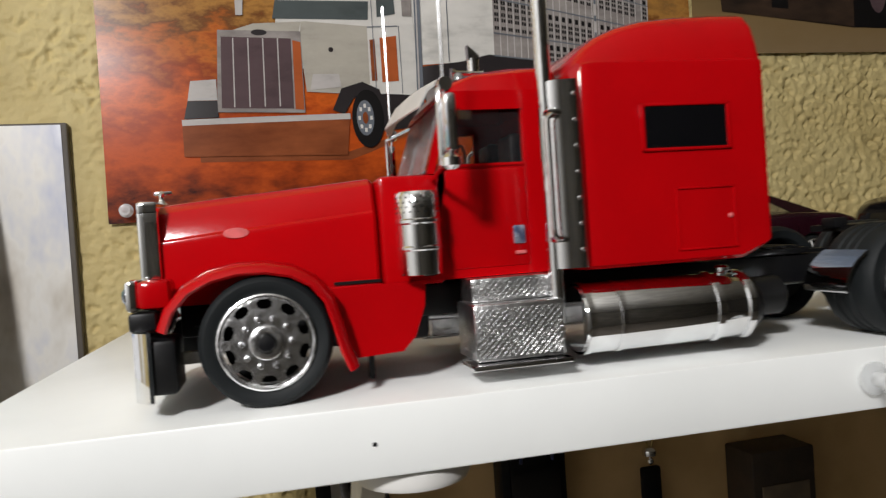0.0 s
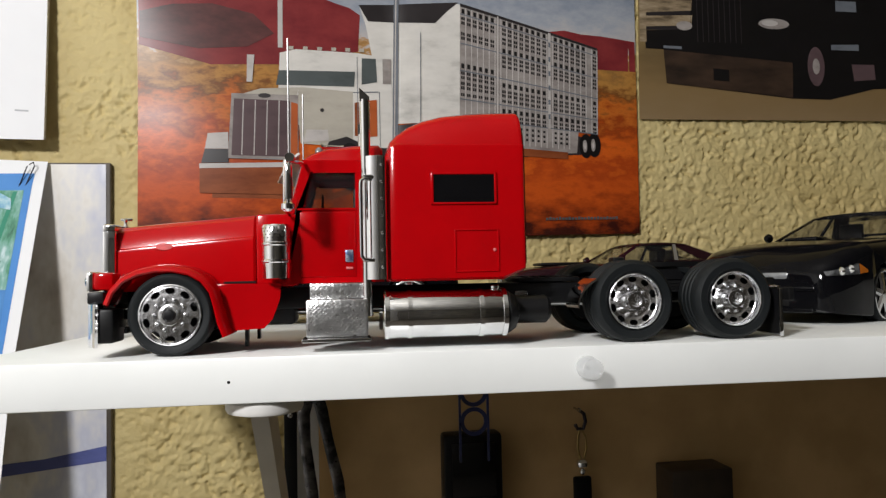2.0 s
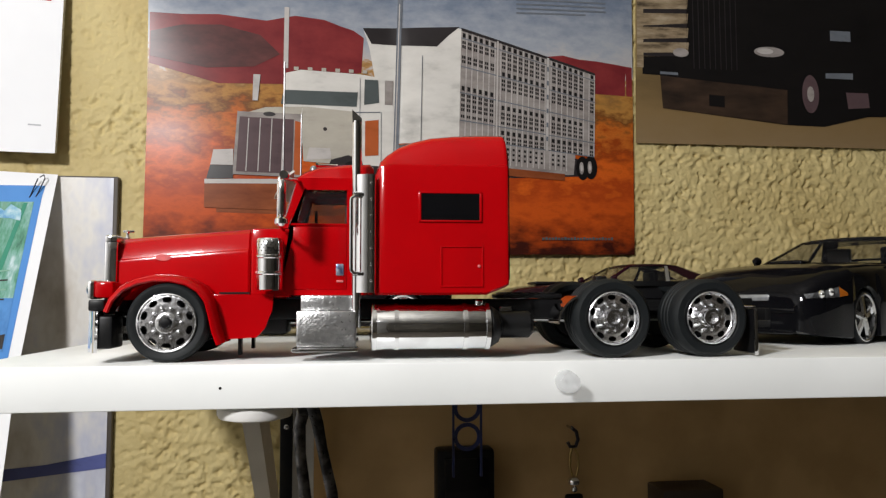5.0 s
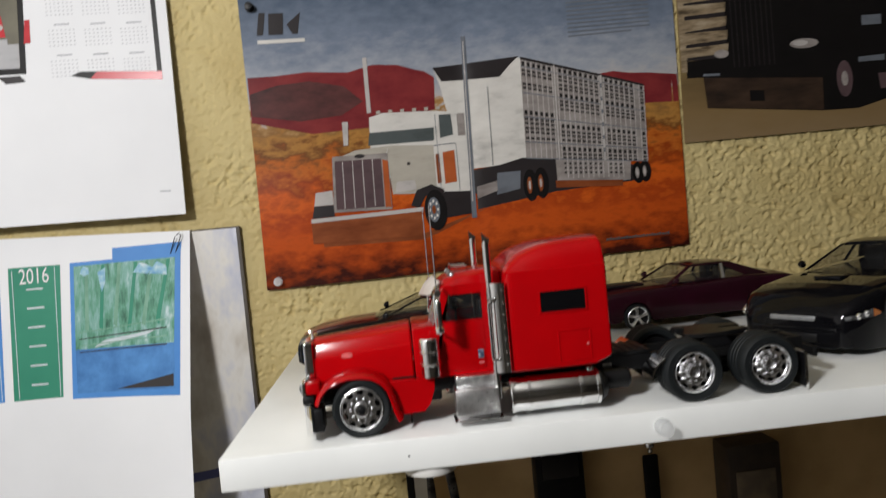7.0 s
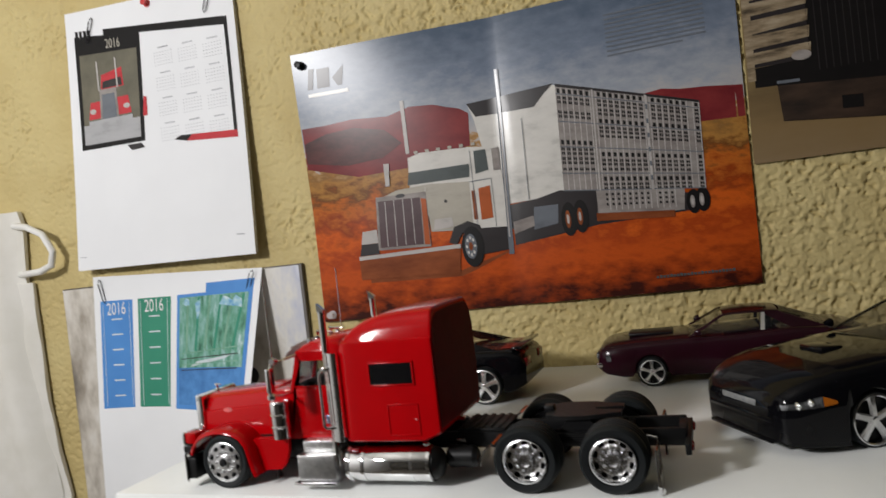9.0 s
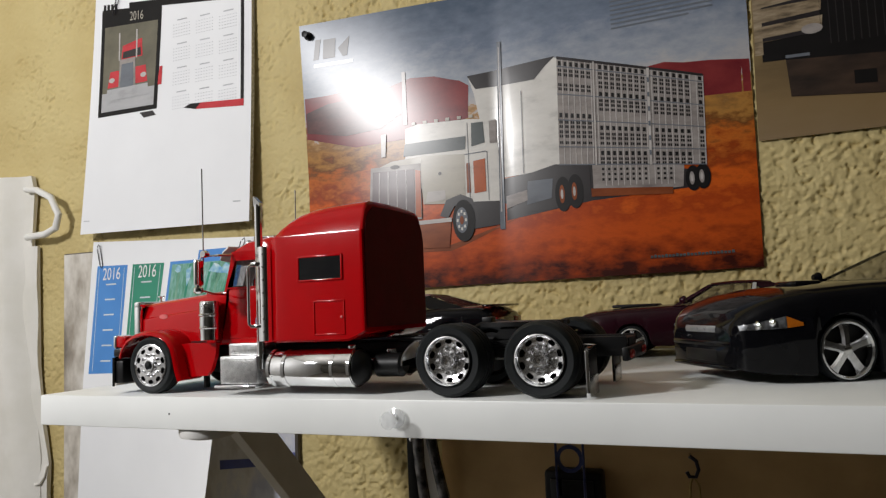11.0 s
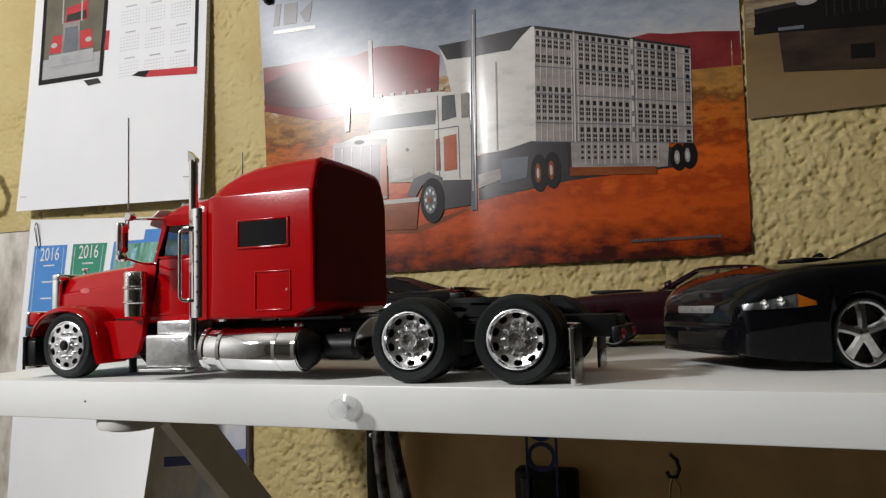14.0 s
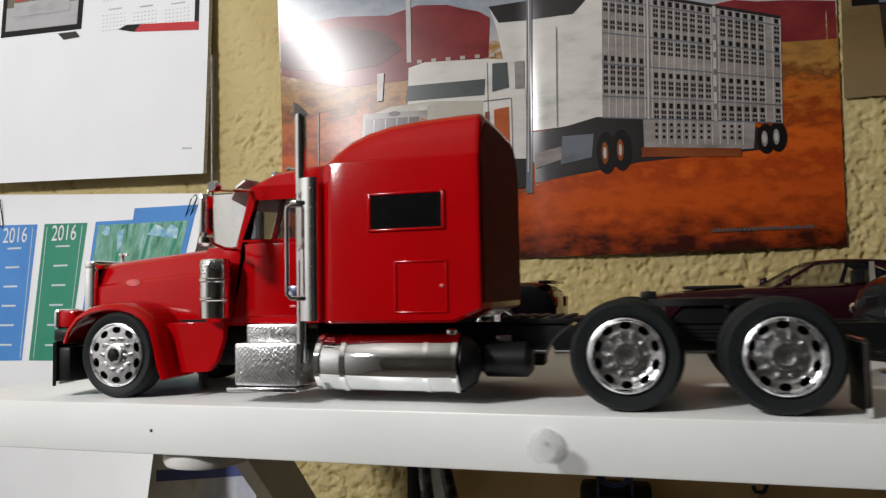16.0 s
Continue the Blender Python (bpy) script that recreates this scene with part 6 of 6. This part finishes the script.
    for k in range(4):
        sh.quad("bank_line", (-0.174, 1.3500 - 0.0060 * k), (-0.090, 1.3560 - 0.0075 * k), (-0.090, 1.3572 - 0.0075 * k), (-0.174, 1.3508 - 0.0060 * k), INK_DARK if k % 2 else INK_STEM, 4, nx=5, nz=1)
    sh.shape("lake_rock", [(-0.1400, 1.2970), (-0.0840, 1.2970), (-0.0840, 1.3080)], INK_DARK, 3)
    for x, z in ((-0.288, 1.4300), (-0.080, 1.4220)):
        paper_clip(x, z, -bulge(x, z) - 0.0012, -14 if x < -0.2 else 20)


def snow_picture():
    root = wall_thing("picture_board", (-0.186, -0.004, 1.105), "mounted picture board in blurred white, grey and tan", "picture")
    fur = print_material("blurred_winter_print", [(0.22, (0.10, 0.085, 0.07)), (0.36, (0.34, 0.30, 0.25)), (0.46, (0.58, 0.54, 0.48)), (0.56, (0.74, 0.72, 0.68)), (0.68, (0.52, 0.54, 0.64)), (0.80, (0.78, 0.80, 0.86))], (13, 13, 7), 0.4, 5.0, 0.2)
    n, ln = fur.node_tree.nodes, fur.node_tree.links
    co, no, ramp = (next(q for q in n if q.type == t) for t in ("TEX_COORD", "TEX_NOISE", "VALTORGB"))
    sep, mr, ad = n.new("ShaderNodeSeparateXYZ"), n.new("ShaderNodeMapRange"), n.new("ShaderNodeMath")
    ln.new(co.outputs["Object"], sep.inputs[0])
    ln.new(sep.outputs["X"], mr.inputs["Value"])
    mr.inputs["From Min"].default_value, mr.inputs["From Max"].default_value = -0.17, 0.17
    mr.inputs["To Min"].default_value, mr.inputs["To Max"].default_value = -0.10, 0.12
    ln.new(no.outputs["Fac"], ad.inputs[0])
    ln.new(mr.outputs["Result"], ad.inputs[1])
    ln.new(ad.outputs["Value"], ramp.inputs["Fac"])
    bm = box(BM(), -0.167, 0.166, -0.0030, 0.0035, 0.0, 0.332, 0.0012)
    part("board", bm, material("dark_board_edge", (0.10, 0.085, 0.07), 0.5, scale=40), root, "dark wrapped board edge")
    face = BM()
    box(face, -0.1655, 0.1625, -0.0036, -0.0031, 0.0015, 0.3305)
    part("printed_face", face, fur, root)
    sh = Sheet(root, lambda x, z: 0.0076, [])
    sh.ellipse("dark_patch", -0.097, 1.318, 0.0085, 0.0095, INK_DARK, 2)
    sh.shape("blue_band", [(-0.12, 1.186), (-0.0235, 1.196), (-0.0235, 1.208), (-0.07, 1.2), (-0.12, 1.196)], flat_ink("dusk_blue_print", (0.10, 0.12, 0.32), 0.4), 2)


def white_bag():
    root = wall_thing("cloth_bag", (-0.435, -0.004, 1.05), "white cloth bag hanging on the wall with a loop handle", "bag")
    rings = []
    for k in range(25):
        z = 0.49 - k * 0.0205
        right = lerp_table([(0.0, 0.052), (0.14, 0.050), (0.20, 0.040), (0.27, 0.030), (0.40, 0.030), (0.47, 0.036), (0.49, 0.030)], z)
        pts = []
        for j in range(13):
            f = j / 12
            x = -0.075 + (right + 0.075) * f
            y = -0.010 - 0.005 * math.sin(f * 9 + z * 6) - 0.006 * math.sin(f * math.pi)
            pts.append((x, y, z))
        rings.append(pts + [(x, -0.001, zz) for x, y, zz in reversed(pts)])
    part("flap", loft(BM(), rings), CLOTH, root, "white folded cloth flap", angle=60)
    rings = []
    for k in range(25):
        z = 0.40 - k * 0.0167
        right = lerp_table([(0.0, 0.060), (0.10, 0.058), (0.13, 0.060), (0.16, 0.055), (0.19, 0.049), (0.25, 0.042), (0.40, 0.039)], z)
        pts = []
        for q in range(9):
            x = 0.0 + right * q / 8
            pts.append((x, -0.0055 - 0.0028 * math.sin(q / 8 * math.pi) - 0.0022 * math.exp(-((z - 0.118) / 0.010) ** 2) - 0.001 * math.sin(z * 70 + q), z))
        rings.append(pts + [(x, -0.001, zz) for x, y, zz in reversed(pts)])
    part("strap", loft(BM(), rings), CLOTH, root, "cream cloth strap", angle=60)
    part("handle", tube(BM(), [(0.028, -0.012, 0.472), (0.052, -0.016, 0.468), (0.078, -0.018, 0.456), (0.091, -0.018, 0.434), (0.086, -0.018, 0.418), (0.066, -0.016, 0.412), (0.030, -0.012, 0.411)], 0.0042, 12), WHITE_PLASTIC, root, "white looped handle")
    part("hem", tube(BM(), [(0.040, -0.010, 0.112), (0.046, -0.0115, 0.108), (0.052, -0.0115, 0.110), (0.057, -0.009, 0.118), (0.058, -0.006, 0.130)], 0.0016, 8), CLOTH, root)


livestock_poster()
black_truck_poster()
truck_calendar()
column_calendar()
snow_picture()
white_bag()


# ---- small things on and under the shelf ----
def shelf_bits():
    p = thing("push_pin", (0.2695, SHELF_FRONT, 1.2995), "clear push pin stuck in the shelf edge", "push pin")
    part("pin_head", lathe(BM(), (0, 0, 0), "y", [(0.0046, -0.0010), (0.0048, -0.0022), (0.0024, -0.0032), (0.0022, -0.0072), (0.0040, -0.0084), (0.0042, -0.0098), (0.002, -0.0106)], 24), CLEAR, p)
    part("pin_needle", tube(BM(), [(0, -0.002, 0), (0, 0.004, 0)], 0.0005, 6), STEEL, p)
    puck = thing("shelf_cap", (0.1385, -0.3145, 1.2838), "round white plastic cap fixed under the shelf", "cap")
    part("cap", lathe(BM(), (0, 0, 0), "z", [(0.012, 0.0), (0.0150, 0.0006), (0.0157, 0.002), (0.0157, 0.0048), (0.014, 0.0062)], 36), WHITE_PLASTIC, puck)
    part("cap_ring", lathe(BM(), (0, 0, 0), "z", [(0.0105, -0.0006), (0.0105, 0.0), (0.008, 0.0), (0.008, -0.0006)], 30, closed=True), WHITE_PAINT, puck)


def pliers():
    t = wall_thing("locking_pliers", (0.140, -0.045, 1.12), "dark steel pliers hanging from a nail under the shelf", "pliers")
    for pts in ([(-0.002, 0, 0.128), (-0.006, 0, 0.112), (-0.005, 0, 0.090), (0.000, 0, 0.05), (0.003, 0, 0.0)], [(0.003, -0.003, 0.132), (0.008, -0.003, 0.116), (0.012, -0.003, 0.095), (0.020, -0.003, 0.06), (0.027, -0.003, 0.0)]):
        grip = loft(BM(), [[(x - w, y - 0.0022, z), (x - w * 0.5, y - 0.0034, z), (x + w * 0.5, y - 0.0034, z), (x + w, y - 0.0022, z), (x + w, y + 0.002, z), (x - w, y + 0.002, z)] for (x, y, z), w in zip(pts, (0.0052, 0.0048, 0.0042, 0.0046, 0.0036))])
        part("handle", grip, DARK_STEEL, t, angle=50)
    jaw = BM()
    prism(jaw, [(-0.007, 0.122), (0.007, 0.120), (0.011, 0.138), (0.009, 0.156), (0.004, 0.170), (-0.003, 0.170), (-0.008, 0.156), (-0.010, 0.138)], "y", -0.005, 0.003)
    bmesh.ops.bevel(jaw, geom=list(jaw.edges), offset=0.0008, segments=1, affect="EDGES")
    part("jaw", jaw, DARK_STEEL, t)
    part("pivot", lathe(BM(), (0.001, -0.005, 0.138), "y", [(0.0034, 0.001), (0.0034, -0.0012), (0.001, -0.0016)], 14), CHROME, t)
    s = wall_thing("hanging_strip", (0.121, -0.026, 1.10), "pale grey plastic strip hanging behind the pliers", "strip")
    part("strip", box(BM(), 0.0, 0.024, -0.001, 0.001, 0.0, 0.185, 0.0006), WHITE_PAINT, s)
    part("strip_rim", box(BM(), 0.0, 0.024, -0.0022, -0.0012, 0.181, 0.1845, 0.0004), WHITE_PAINT, s)
    d = wall_thing("dark_strap", (0.118, -0.034, 1.10), "dark strap with steel rivets hanging under the shelf", "strap")
    part("strap", box(BM(), 0.0, 0.010, -0.0012, 0.0012, 0.0, 0.184, 0.0006), BLACK, d)
    for z in (0.130, 0.176):
        part("rivet", lathe(BM(), (0.005, -0.0012, z), "y", [(0.0022, 0.0), (0.0020, -0.0010), (0.0006, -0.0014)], 12), CHROME, d)


def clip_case():
    t = wall_thing("belt_case", (0.2720, -0.009, 1.10), "black case hanging from a metal clip with two round holes", "case")
    part("case", box(BM(), -0.025, 0.025, -0.022, -0.002, 0.0, 0.106, 0.003), BLACK, t)
    part("case_flap", box(BM(), -0.019, 0.019, -0.0245, -0.0222, 0.055, 0.1, 0.001), WINDOW, t)
    clip = BM()
    for z in (0.118, 0.142, 0.166):
        lathe(clip, (0.0, -0.028, z), "y", [(0.0085, -0.001), (0.0118, -0.001), (0.0118, 0.001), (0.0085, 0.001)], 24, closed=True)
    box(clip, -0.0128, -0.0108, -0.0292, -0.0268, 0.085, 0.182, 0.0004)
    box(clip, 0.0108, 0.0128, -0.0292, -0.0268, 0.085, 0.182, 0.0004)
    part("clip", clip, BLUE_PLASTIC, t, "dark blue metal clip with round holes")
    part("clip_hook", tube(BM(), [(0, -0.028, 0.178), (0, -0.026, 0.187), (0, -0.012, 0.188)], 0.0014), STEEL, t)


def key_hook():
    t = wall_thing("key_ring", (0.3705, -0.018, 1.10), "small brass snap hook and key fob hanging on the wall", "keys")
    part("snap_hook", tube(BM(), [(-0.002, 0, 0.120), (0.003, 0, 0.116), (0.0045, 0, 0.109), (0.002, 0, 0.103), (-0.003, 0, 0.103), (-0.005, 0, 0.107)], 0.0016), DARK_WIRE, t, "dark curled hook")
    frame_ = tube(BM(), [(-0.001, 0, 0.103), (-0.003, 0, 0.096), (-0.0035, 0, 0.086), (-0.001, 0, 0.076)], 0.0011)
    tube(frame_, [(0.000, 0, 0.103), (0.004, 0, 0.096), (0.0045, 0, 0.086), (0.002, 0, 0.076)], 0.0009)
    part("hook_frame", frame_, BRASS, t)
    part("swivel", lathe(BM(), (0, 0, 0.070), "z", [(0.0025, 0), (0.0052, 0.0008), (0.0056, 0.004), (0.0042, 0.0065), (0.002, 0.0075)], 16), CHROME, t, "bright nickel collar")
    part("bead", lathe(BM(), (0.0005, 0, 0.0635), "z", [(0.001, 0), (0.0028, 0.0015), (0.0028, 0.004), (0.001, 0.0055)], 12), CHROME, t)
    part("fob", box(BM(), -0.008, 0.008, -0.003, 0.003, 0.0, 0.062, 0.002), BLACK, t)
    part("wall_nail", tube(BM(), [(-0.002, 0.016, 0.1195), (-0.002, -0.004, 0.1195)], 0.001), STEEL, t)


def wall_box():
    t = wall_thing("card_holder", (0.470, -0.009, 1.08), "dark brown card holder with a pale front on the wall", "card holder")
    part("frame", box(BM(), -0.028, 0.028, -0.034, 0.0, 0.0, 0.088, 0.002), BROWN_CARD, t)
    part("front", box(BM(), -0.021, 0.021, -0.0355, -0.0342, 0.004, 0.062, 0.0006), material("worn_tan_card", (0.20, 0.15, 0.10), 0.6, second=(0.13, 0.10, 0.07), scale=50), t)


shelf_bits()
pliers()
clip_case()
key_hook()
wall_box()
